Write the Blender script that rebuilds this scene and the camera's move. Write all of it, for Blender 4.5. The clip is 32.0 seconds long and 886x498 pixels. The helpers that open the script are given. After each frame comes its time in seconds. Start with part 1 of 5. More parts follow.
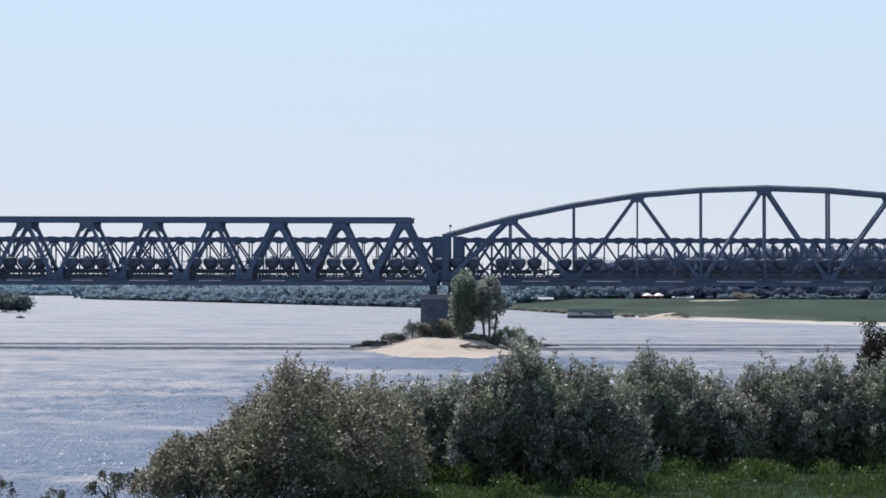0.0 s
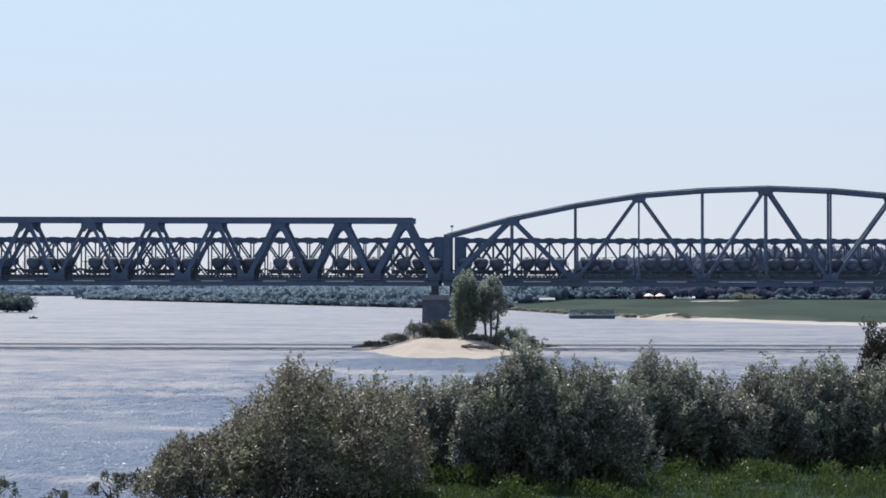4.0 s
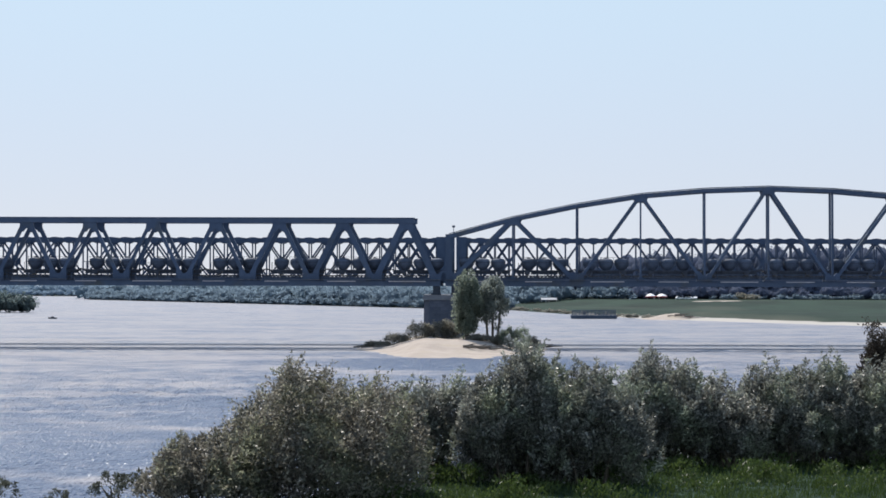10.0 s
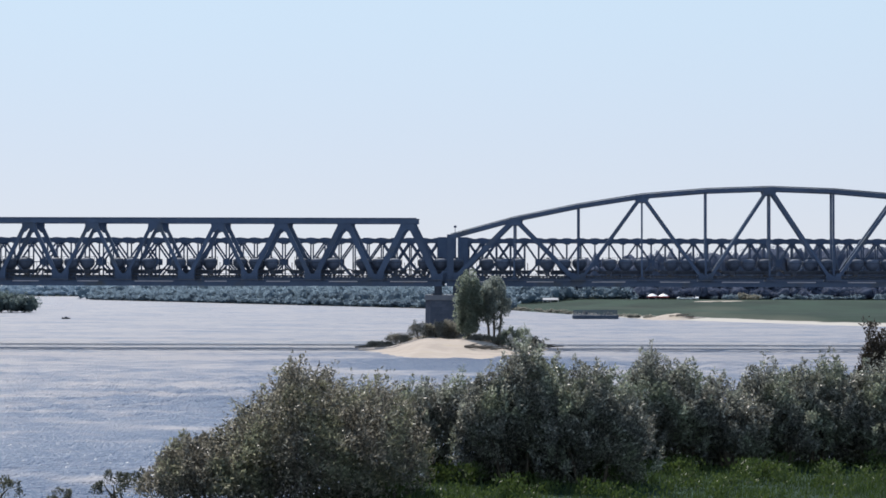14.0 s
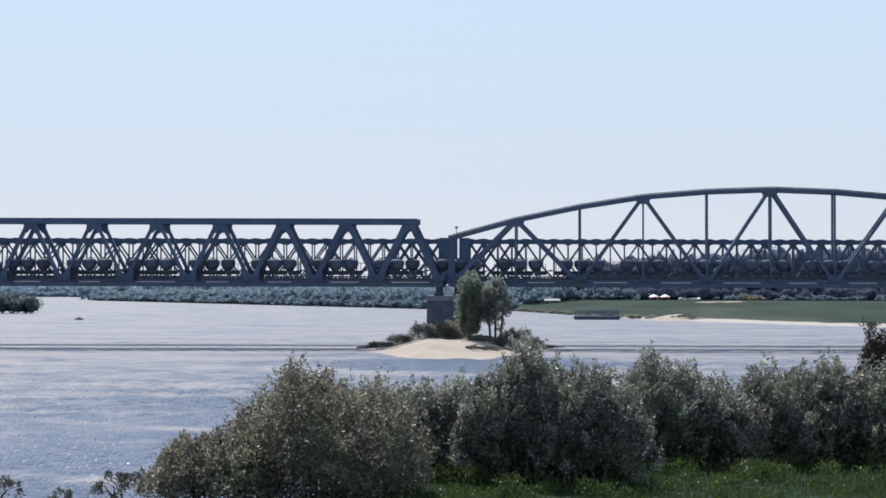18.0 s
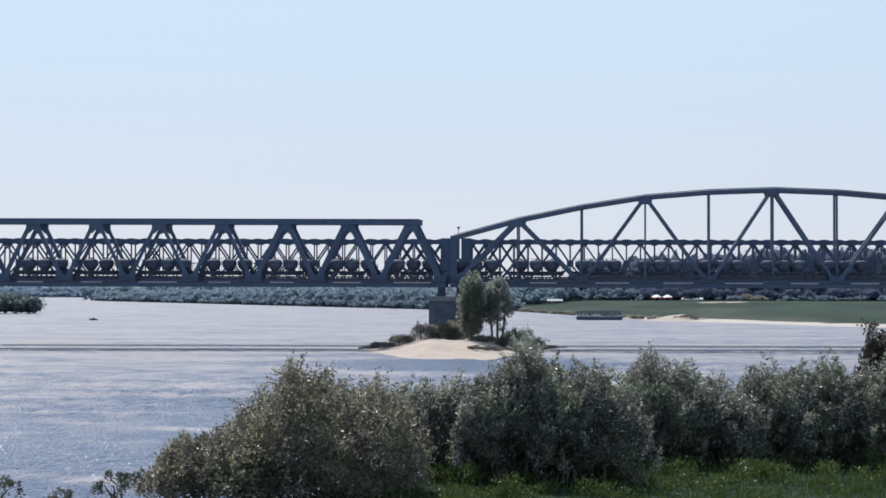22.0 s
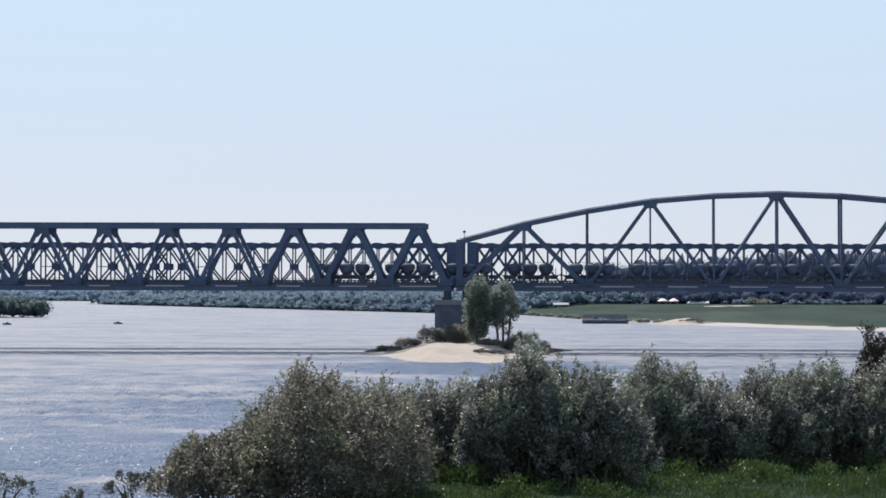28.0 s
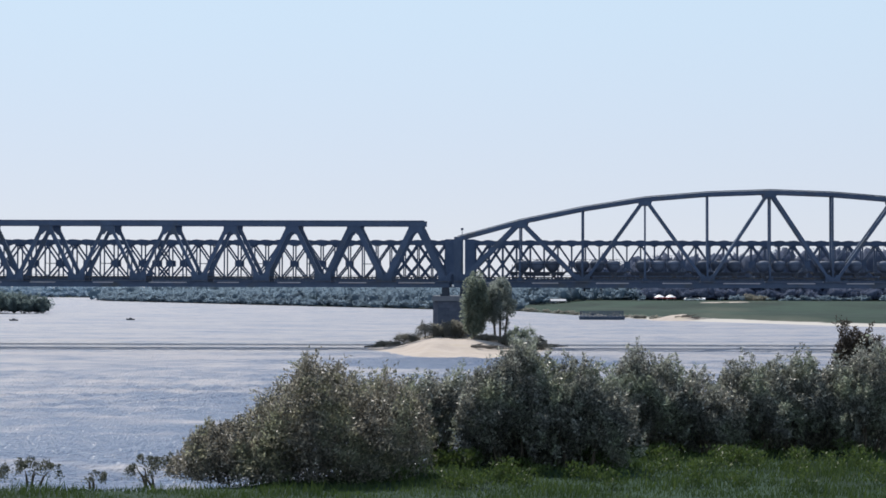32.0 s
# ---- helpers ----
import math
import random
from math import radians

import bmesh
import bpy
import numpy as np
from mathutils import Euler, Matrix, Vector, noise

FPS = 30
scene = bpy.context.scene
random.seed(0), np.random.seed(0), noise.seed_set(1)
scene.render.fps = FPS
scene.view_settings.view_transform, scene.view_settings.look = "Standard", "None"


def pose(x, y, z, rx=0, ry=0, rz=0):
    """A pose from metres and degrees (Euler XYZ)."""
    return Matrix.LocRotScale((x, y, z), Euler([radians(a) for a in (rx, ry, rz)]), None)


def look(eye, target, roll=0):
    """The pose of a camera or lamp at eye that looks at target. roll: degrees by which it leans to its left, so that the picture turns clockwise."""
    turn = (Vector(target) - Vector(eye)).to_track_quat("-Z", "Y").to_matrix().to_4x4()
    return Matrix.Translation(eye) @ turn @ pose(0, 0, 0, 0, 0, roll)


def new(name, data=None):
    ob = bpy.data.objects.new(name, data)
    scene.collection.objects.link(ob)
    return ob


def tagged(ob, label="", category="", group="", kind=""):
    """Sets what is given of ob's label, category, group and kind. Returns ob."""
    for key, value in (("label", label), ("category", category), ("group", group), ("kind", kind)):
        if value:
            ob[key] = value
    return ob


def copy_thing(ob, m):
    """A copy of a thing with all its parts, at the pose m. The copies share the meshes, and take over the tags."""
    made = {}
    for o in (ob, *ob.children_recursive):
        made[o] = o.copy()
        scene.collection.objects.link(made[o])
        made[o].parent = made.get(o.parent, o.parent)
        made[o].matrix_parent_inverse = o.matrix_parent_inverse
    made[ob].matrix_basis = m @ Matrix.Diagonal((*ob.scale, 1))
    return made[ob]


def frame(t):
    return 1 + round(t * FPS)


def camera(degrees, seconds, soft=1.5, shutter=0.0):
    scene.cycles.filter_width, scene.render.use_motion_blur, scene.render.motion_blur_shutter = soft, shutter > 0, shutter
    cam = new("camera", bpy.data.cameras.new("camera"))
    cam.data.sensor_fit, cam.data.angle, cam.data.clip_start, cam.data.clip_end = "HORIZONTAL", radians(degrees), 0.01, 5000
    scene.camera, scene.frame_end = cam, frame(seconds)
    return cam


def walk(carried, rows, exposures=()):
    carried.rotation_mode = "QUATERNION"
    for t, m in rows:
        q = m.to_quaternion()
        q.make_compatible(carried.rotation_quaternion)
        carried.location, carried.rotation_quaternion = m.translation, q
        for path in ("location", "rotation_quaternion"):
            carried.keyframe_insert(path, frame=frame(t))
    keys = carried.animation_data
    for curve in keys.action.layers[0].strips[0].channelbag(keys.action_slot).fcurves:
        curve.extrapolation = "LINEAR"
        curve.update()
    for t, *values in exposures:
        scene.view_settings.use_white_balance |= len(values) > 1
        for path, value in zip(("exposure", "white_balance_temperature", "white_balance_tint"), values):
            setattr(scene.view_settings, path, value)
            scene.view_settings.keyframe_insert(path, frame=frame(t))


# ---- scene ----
# ---------------------------------------------------------------- camera and its walk
EYE = 10.7          # the eye over the river's level
cam = camera(30.0, 32.0, soft=1.65)


def aim(x, y, pan, tilt):
    """A pose at (x, y), turned pan degrees to the left of the river crossing and tilt degrees up."""
    way = Vector((-math.tan(radians(pan)), 1.0, math.tan(radians(tilt))))
    eye = Vector((x, y, EYE))
    return look(eye, eye + way * 100, 0.13)


walk(cam, [
    (0, aim(0.00, -0.04, -0.000, 1.292)),
    (0.5, aim(-0.02, -0.07, -0.002, 1.294)),
    (1, aim(-0.04, -0.10, -0.001, 1.291)),
    (2, aim(-0.04, -0.15, -0.001, 1.298)),
    (3, aim(-0.04, -0.12, 0.028, 1.298)),
    (3.5, aim(-0.05, -0.09, 0.040, 1.304)),
    (5.5, aim(-0.02, -0.02, 0.049, 1.309)),
    (6, aim(-0.00, -0.04, 0.050, 1.313)),
    (7, aim(0.03, -0.12, 0.043, 1.298)),
    (8, aim(0.03, -0.13, 0.071, 1.298)),
    (9, aim(0.02, -0.05, 0.094, 1.299)),
    (10, aim(-0.00, -0.05, 0.113, 1.308)),
    (11, aim(-0.02, -0.14, 0.119, 1.307)),
    (12, aim(0.00, -0.27, 0.124, 1.311)),
    (13, aim(0.00, -0.43, 0.124, 1.310)),
    (14, aim(0.05, -0.47, 0.176, 1.313)),
    (14.5, aim(0.07, -0.49, 0.196, 1.319)),
    (16.5, aim(0.11, -0.56, 0.238, 1.322)),
    (17, aim(0.11, -0.56, 0.238, 1.324)),
    (18, aim(0.13, -0.56, 0.237, 1.338)),
    (19, aim(0.14, -0.56, 0.239, 1.338)),
    (20, aim(0.17, -0.56, 0.274, 1.346)),
    (21, aim(0.21, -0.61, 0.311, 1.347)),
    (22, aim(0.28, -0.70, 0.338, 1.350)),
    (23, aim(0.34, -0.76, 0.361, 1.350)),
    (24, aim(0.36, -0.92, 0.364, 1.357)),
    (25, aim(0.38, -1.19, 0.372, 1.371)),
    (25.5, aim(0.38, -1.28, 0.399, 1.384)),
    (27.5, aim(0.37, -1.94, 0.525, 1.452)),
    (28, aim(0.38, -2.00, 0.561, 1.477)),
    (28.5, aim(0.40, -2.06, 0.599, 1.481)),
    (29, aim(0.40, -2.14, 0.635, 1.511)),
    (29.5, aim(0.40, -2.22, 0.673, 1.531)),
    (30, aim(0.40, -2.29, 0.708, 1.539)),
    (30.5, aim(0.40, -2.34, 0.762, 1.564)),
    (31, aim(0.40, -2.37, 0.766, 1.569)),
    (31.5, aim(0.40, -2.39, 0.757, 1.569)),
    (32, aim(0.42, -7.00, 0.494, 1.352)),
])

# ---------------------------------------------------------------- light
SUN_UP, SUN_LEFT = radians(52.8), radians(22)      # height of the sun, and how far left of the crossing it stands
world = bpy.data.worlds.new("world")
scene.world = world
world.use_nodes = True
wt = world.node_tree
sky = wt.nodes.new("ShaderNodeTexSky")
sky.sky_type, sky.sun_disc = "NISHITA", False
sky.sun_elevation, sky.sun_rotation = SUN_UP, -SUN_LEFT
sky.air_density, sky.dust_density, sky.ozone_density, sky.altitude = 0.8, 0.4, 3.0, 300
hazy = wt.nodes.new("ShaderNodeHueSaturation")           # summer haze takes the colour out of the low sky
hazy.inputs["Saturation"].default_value = 0.95
wt.links.new(sky.outputs[0], hazy.inputs["Color"])
cool = wt.nodes.new("ShaderNodeMix")
cool.data_type, cool.blend_type = "RGBA", "MULTIPLY"
cool.inputs["Factor"].default_value = 1.0
cool.inputs["B"].default_value = (1.0, 0.99, 1.015, 1)
even = wt.nodes.new("ShaderNodeGamma")                    # haze evens out the sky's brightness
even.inputs["Gamma"].default_value = 0.6
wt.links.new(hazy.outputs[0], even.inputs["Color"])
veil = wt.nodes.new("ShaderNodeMix")                      # a thin, even veil of white haze over the whole sky
veil.data_type = "RGBA"
veil.inputs["Factor"].default_value = 0.65
height = wt.nodes.new("ShaderNodeSeparateXYZ")
wt.links.new(wt.nodes.new("ShaderNodeTexCoord").outputs["Generated"], height.inputs[0])
upward = wt.nodes.new("ShaderNodeMapRange")
upward.interpolation_type = "SMOOTHSTEP"
upward.inputs["From Min"].default_value, upward.inputs["From Max"].default_value = 0.022, 0.2
wt.links.new(height.outputs["Z"], upward.inputs[0])
tint = wt.nodes.new("ShaderNodeMix")                      # dusty towards the horizon, clearer above
tint.data_type = "RGBA"
tint.inputs["A"].default_value, tint.inputs["B"].default_value = (2.63, 2.83, 3.26, 1), (2.70, 3.44, 3.92, 1)
wt.links.new(upward.outputs[0], tint.inputs["Factor"])
overhead = wt.nodes.new("ShaderNodeMapRange")             # the haze thins out overhead
overhead.interpolation_type = "SMOOTHSTEP"
overhead.inputs["From Min"].default_value, overhead.inputs["From Max"].default_value = 0.18, 0.8
wt.links.new(height.outputs["Z"], overhead.inputs[0])
deep = wt.nodes.new("ShaderNodeMix")
deep.data_type = "RGBA"
deep.inputs["B"].default_value = (1.55, 2.25, 3.35, 1)
wt.links.new(tint.outputs["Result"], deep.inputs["A"])
wt.links.new(overhead.outputs[0], deep.inputs["Factor"])
wt.links.new(deep.outputs["Result"], veil.inputs["B"])
wt.links.new(even.outputs[0], veil.inputs["A"])
wt.links.new(veil.outputs["Result"], cool.inputs["A"])
wt.links.new(cool.outputs["Result"], wt.nodes["Background"].inputs[0])
wt.nodes["Background"].inputs[1].default_value = 0.236

sun_data = bpy.data.lights.new("sun", "SUN")
sun_data.energy, sun_data.angle, sun_data.color = 5.0, radians(0.55), (1.0, 0.95, 0.88)
sun = new("sun", sun_data)
sun_way = Vector((-math.sin(SUN_LEFT) * math.cos(SUN_UP), math.cos(SUN_LEFT) * math.cos(SUN_UP), math.sin(SUN_UP)))
sun.matrix_world = look(sun_way * 400, (0, 0, 0))
scene.view_settings.exposure = 0.08

# ---------------------------------------------------------------- materials


def mat(name, c1, c2, scale=1.0, rough=0.7, metal=0.0, bump=0.2, spec=0.5, fine=9.0, per_object=0.0, c3=None, stretch=(1, 1, 1)):
    """A surface of two colours mixed by coarse stains and fine grain, with relief; c3 adds a second, sparser stain."""
    m = bpy.data.materials.new(name)
    m.use_nodes = True
    nt = m.node_tree
    N, L = nt.nodes, nt.links
    b = N["Principled BSDF"]
    co = N.new("ShaderNodeTexCoord")
    mp = N.new("ShaderNodeMapping")
    mp.inputs["Scale"].default_value = stretch
    L.new(co.outputs["Object"], mp.inputs[0])
    n1 = N.new("ShaderNodeTexNoise")
    n1.inputs["Scale"].default_value, n1.inputs["Detail"].default_value = scale, 5
    n2 = N.new("ShaderNodeTexNoise")
    n2.inputs["Scale"].default_value, n2.inputs["Detail"].default_value = scale * fine, 4
    L.new(mp.outputs[0], n1.inputs[0])
    L.new(mp.outputs[0], n2.inputs[0])
    mixf = N.new("ShaderNodeMath")
    mixf.operation = "MULTIPLY_ADD"
    L.new(n2.outputs[0], mixf.inputs[0])
    mixf.inputs[1].default_value = 0.45
    L.new(n1.outputs[0], mixf.inputs[2])
    ramp = N.new("ShaderNodeMapRange")
    ramp.inputs["From Min"].default_value, ramp.inputs["From Max"].default_value = 0.45, 1.0
    L.new(mixf.outputs[0], ramp.inputs[0])
    mx = N.new("ShaderNodeMix")
    mx.data_type = "RGBA"
    L.new(ramp.outputs[0], mx.inputs["Factor"])
    mx.inputs["A"].default_value, mx.inputs["B"].default_value = (*c1, 1), (*c2, 1)
    col = mx.outputs["Result"]
    if c3:
        n3 = N.new("ShaderNodeTexNoise")
        n3.inputs["Scale"].default_value, n3.inputs["Detail"].default_value = scale * 0.37, 6
        L.new(mp.outputs[0], n3.inputs[0])
        r3 = N.new("ShaderNodeMapRange")
        r3.inputs["From Min"].default_value, r3.inputs["From Max"].default_value = 0.55, 0.7
        L.new(n3.outputs[0], r3.inputs[0])
        m3 = N.new("ShaderNodeMix")
        m3.data_type = "RGBA"
        L.new(r3.outputs[0], m3.inputs["Factor"])
        L.new(col, m3.inputs["A"])
        m3.inputs["B"].default_value = (*c3, 1)
        col = m3.outputs["Result"]
    if per_object:
        oi = N.new("ShaderNodeObjectInfo")
        hv = N.new("ShaderNodeHueSaturation")
        r4 = N.new("ShaderNodeMapRange")
        r4.inputs["To Min"].default_value, r4.inputs["To Max"].default_value = 1 - per_object, 1 + per_object
        L.new(oi.outputs["Random"], r4.inputs[0])
        L.new(r4.outputs[0], hv.inputs["Value"])
        L.new(col, hv.inputs["Color"])
        col = hv.outputs[0]
    L.new(col, b.inputs["Base Color"])
    b.inputs["Roughness"].default_value, b.inputs["Metallic"].default_value = rough, metal
    b.inputs["Specular IOR Level"].default_value = spec
    if bump:
        bp = N.new("ShaderNodeBump")
        bp.inputs["Strength"].default_value, bp.inputs["Distance"].default_value = bump, 0.05
        L.new(mixf.outputs[0], bp.inputs["Height"])
        L.new(bp.outputs[0], b.inputs["Normal"])
    return m


def leaf_mat(name, c1, c2, scale=0.5, through_light=0.35, rough=0.5, gloss=0.4, pale=1.0, fresh=0.0):
    """Leaves: each leaf has its own tone, crowns have lighter and darker parts, and some light passes through."""
    m = bpy.data.materials.new(name)
    m.use_nodes = True
    nt = m.node_tree
    N, L = nt.nodes, nt.links
    b = N["Principled BSDF"]
    geo = N.new("ShaderNodeNewGeometry")
    co = N.new("ShaderNodeTexCoord")
    n1 = N.new("ShaderNodeTexNoise")
    n1.inputs["Scale"].default_value, n1.inputs["Detail"].default_value = scale, 3
    L.new(co.outputs["Object"], n1.inputs[0])
    ad = N.new("ShaderNodeMath")
    ad.operation = "MULTIPLY_ADD"
    pw = N.new("ShaderNodeMath")                  # a few leaves show their pale undersides
    pw.operation = "POWER"
    L.new(geo.outputs["Random Per Island"], pw.inputs[0])
    pw.inputs[1].default_value = pale
    L.new(pw.outputs[0], ad.inputs[0])
    ad.inputs[1].default_value = 0.8 if pale > 1 else 0.6
    L.new(n1.outputs[0], ad.inputs[2])
    rg = N.new("ShaderNodeMapRange")
    rg.inputs["From Min"].default_value, rg.inputs["From Max"].default_value = 0.35, 1.25
    L.new(ad.outputs[0], rg.inputs[0])
    mx = N.new("ShaderNodeMix")
    mx.data_type = "RGBA"
    L.new(rg.outputs[0], mx.inputs["Factor"])
    mx.inputs["A"].default_value, mx.inputs["B"].default_value = (*c1, 1), (*c2, 1)
    col = mx.outputs["Result"]
    if fresh:                                     # whole branches of fresher, greener leaves
        n2 = N.new("ShaderNodeTexNoise")
        n2.inputs["Scale"].default_value, n2.inputs["Detail"].default_value = 0.55, 2
        L.new(co.outputs["Object"], n2.inputs[0])
        r2 = N.new("ShaderNodeMapRange")
        r2.inputs["From Min"].default_value, r2.inputs["From Max"].default_value = 0.48, 0.62
        r2.inputs["To Max"].default_value = fresh
        L.new(n2.outputs[0], r2.inputs[0])
        gm = N.new("ShaderNodeMix")
        gm.data_type, gm.blend_type = "RGBA", "MULTIPLY"
        L.new(r2.outputs[0], gm.inputs["Factor"])
        L.new(col, gm.inputs["A"])
        gm.inputs["B"].default_value = (0.68, 0.92, 0.50, 1)
        col = gm.outputs["Result"]
    L.new(col, b.inputs["Base Color"])
    b.inputs["Roughness"].default_value, b.inputs["Specular IOR Level"].default_value = rough, gloss
    tl = N.new("ShaderNodeBsdfTranslucent")
    L.new(col, tl.inputs[0])
    ms = N.new("ShaderNodeMixShader")
    ms.inputs[0].default_value = through_light
    L.new(b.outputs[0], ms.inputs[1])
    L.new(tl.outputs[0], ms.inputs[2])
    L.new(ms.outputs[0], N["Material Output"].inputs[0])
    return m


def water_mat():
    """Turbid river water: ripples at three sizes, and streaks of rougher and smoother water, with their sheen in the
    colour.
    """
    m = bpy.data.materials.new("river_water")
    m.use_nodes = True
    nt = m.node_tree
    N, L = nt.nodes, nt.links
    b = N["Principled BSDF"]
    co = N.new("ShaderNodeTexCoord")

    def noise_at(sx, sy, scale, detail):
        mp = N.new("ShaderNodeMapping")
        mp.inputs["Scale"].default_value = (sx, sy, 1)
        L.new(co.outputs["Object"], mp.inputs[0])
        n = N.new("ShaderNodeTexNoise")
        n.inputs["Scale"].default_value, n.inputs["Detail"].default_value = scale, detail
        L.new(mp.outputs[0], n.inputs[0])
        return n.outputs[0]

    small = noise_at(1.0, 0.6, 3.6, 4)
    mid = noise_at(0.5, 0.25, 0.5, 3)
    broad = noise_at(0.09, 0.22, 0.34, 7)
    ad = N.new("ShaderNodeMath")
    ad.operation = "MULTIPLY_ADD"
    L.new(mid, ad.inputs[0])
    ad.inputs[1].default_value = 1.2
    L.new(small, ad.inputs[2])
    bp = N.new("ShaderNodeBump")
    bp.inputs["Strength"].default_value, bp.inputs["Distance"].default_value = 1.0, 0.5
    L.new(ad.outputs[0], bp.inputs["Height"])
    L.new(bp.outputs[0], b.inputs["Normal"])
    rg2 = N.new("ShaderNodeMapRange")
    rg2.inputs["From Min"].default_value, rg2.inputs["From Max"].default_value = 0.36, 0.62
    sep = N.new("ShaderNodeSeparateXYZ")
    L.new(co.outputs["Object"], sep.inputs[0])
    near_sheen = N.new("ShaderNodeMapRange")             # smoother near the bank, with the bluer reflected sky painted into the colour
    near_sheen.inputs["From Min"].default_value, near_sheen.inputs["From Max"].default_value = 95, 250
    near_sheen.inputs["To Min"].default_value, near_sheen.inputs["To Max"].default_value = -0.47, -0.24
    L.new(sep.outputs["Y"], near_sheen.inputs[0])
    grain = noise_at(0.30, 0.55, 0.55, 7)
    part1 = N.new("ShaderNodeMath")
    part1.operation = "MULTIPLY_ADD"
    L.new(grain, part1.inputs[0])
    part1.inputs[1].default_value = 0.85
    L.new(near_sheen.outputs[0], part1.inputs[2])
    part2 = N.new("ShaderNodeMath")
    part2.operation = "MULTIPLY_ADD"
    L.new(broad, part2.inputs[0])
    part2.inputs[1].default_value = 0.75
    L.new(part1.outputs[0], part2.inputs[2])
    dim_lee_map = N.new("ShaderNodeMapping")           # smoother water before the sandbank; its missing sun glint is painted as bluer colour
    dim_lee_map.vector_type = "TEXTURE"
    dim_lee_map.inputs["Location"].default_value, dim_lee_map.inputs["Scale"].default_value = (5, 232, 0), (24, 30, 50)
    L.new(co.outputs["Object"], dim_lee_map.inputs[0])
    dim_lee = N.new("ShaderNodeTexGradient")
    dim_lee.gradient_type = "SPHERICAL"
    L.new(dim_lee_map.outputs[0], dim_lee.inputs[0])
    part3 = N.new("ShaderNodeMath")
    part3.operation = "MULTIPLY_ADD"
    L.new(dim_lee.outputs["Fac"], part3.inputs[0])
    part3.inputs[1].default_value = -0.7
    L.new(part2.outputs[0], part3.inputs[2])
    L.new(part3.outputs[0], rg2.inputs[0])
    rg = N.new("ShaderNodeMapRange")               # ruffled streaks are rougher and catch the sun
    rg.inputs["From Min"].default_value, rg.inputs["From Max"].default_value = 0.30, 0.68
    rg.inputs["To Min"].default_value, rg.inputs["To Max"].default_value = 0.36, 0.70
    L.new(part3.outputs[0], rg.inputs[0])
    L.new(rg.outputs[0], b.inputs["Roughness"])
    b.inputs["Specular IOR Level"].default_value = 0.5
    # pale sun sheen and bluer water without it are put into the base colour
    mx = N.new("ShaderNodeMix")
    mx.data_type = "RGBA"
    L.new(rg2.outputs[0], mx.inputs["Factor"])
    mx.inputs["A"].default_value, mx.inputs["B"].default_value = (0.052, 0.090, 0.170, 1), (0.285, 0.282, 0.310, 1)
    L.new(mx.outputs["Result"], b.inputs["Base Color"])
    b.inputs["IOR"].default_value = 1.33
    return m


M_WATER = water_mat()
M_CREST = mat("wave_crest_water", (0.12, 0.18, 0.28), (0.20, 0.25, 0.33), 0.5, 0.42, 0, 0.0, 0.5)
M_STEEL = mat("weathered_blue_grey_paint", (0.036, 0.061, 0.116), (0.061, 0.094, 0.158), 0.6, 0.55, 0.0, 0.15, 0.4, per_object=0.12, c3=(0.058, 0.070, 0.086))
M_STEEL_2 = mat("dark_bridge_paint", (0.034, 0.058, 0.112), (0.058, 0.090, 0.152), 0.6, 0.6, 0.0, 0.15, 0.4, per_object=0.12)
M_WALKWAY = mat("worn_walkway_boards", (0.12, 0.12, 0.13), (0.22, 0.22, 0.22), 1.5, 0.8, 0, 0.3)
M_BRIGHT_DASH = mat("pale_bright_dash", (0.50, 0.50, 0.54), (0.66, 0.65, 0.68), 1.5, 0.5, 0, 0.1)
M_RAIL = mat("rusty_rail_steel", (0.045, 0.042, 0.043), (0.085, 0.078, 0.076), 3, 0.45, 0.6, 0.2)
M_SLEEPER = mat("dark_sleeper_wood", (0.038, 0.038, 0.042), (0.078, 0.076, 0.076), 2, 0.85, 0, 0.4)
M_STONE = mat("dark_pier_stone", (0.064, 0.078, 0.118), (0.115, 0.130, 0.172), 0.5, 0.85, 0, 0.5, c3=(0.07, 0.075, 0.085), per_object=0.15)
M_CAP = mat("pale_pier_cap", (0.13, 0.14, 0.17), (0.21, 0.22, 0.24), 0.8, 0.85, 0, 0.4)
M_SAND = mat("pale_dry_sand", (0.33, 0.280, 0.240), (0.44, 0.378, 0.330), 0.35, 0.95, 0, 0.5, 0.2, c3=(0.40, 0.34, 0.27))
M_EARTH = mat("grassy_ground", (0.035, 0.060, 0.018), (0.075, 0.11, 0.035), 0.25, 0.95, 0, 0.6, 0.2, c3=(0.11, 0.11, 0.05))
M_WAGON = mat("grey_green_wagon_paint", (0.050, 0.070, 0.112), (0.092, 0.114, 0.162), 1.2, 0.75, 0, 0.1, 0.4, per_object=0.25, c3=(0.055, 0.06, 0.072))
M_FRAME = mat("dirty_underframe", (0.034, 0.041, 0.058), (0.064, 0.072, 0.092), 2, 0.8, 0, 0.2, 0.3)
M_BARGE = mat("barge_blue_paint", (0.036, 0.054, 0.090), (0.070, 0.095, 0.135), 0.5, 0.6, 0, 0.2, 0.4)
M_WHITE = mat("white_paint", (0.72, 0.72, 0.72), (0.85, 0.85, 0.84), 1, 0.5, 0, 0.05)
M_CANVAS = mat("grey_white_canvas", (0.30, 0.31, 0.33), (0.44, 0.44, 0.46), 1, 0.8, 0, 0.05)
M_RED = mat("red_canvas", (0.45, 0.05, 0.06), (0.62, 0.10, 0.10), 1, 0.8, 0, 0.05)
M_BARK = mat("grey_brown_bark", (0.06, 0.05, 0.04), (0.14, 0.115, 0.09), 3, 0.95, 0, 0.8, 0.2)
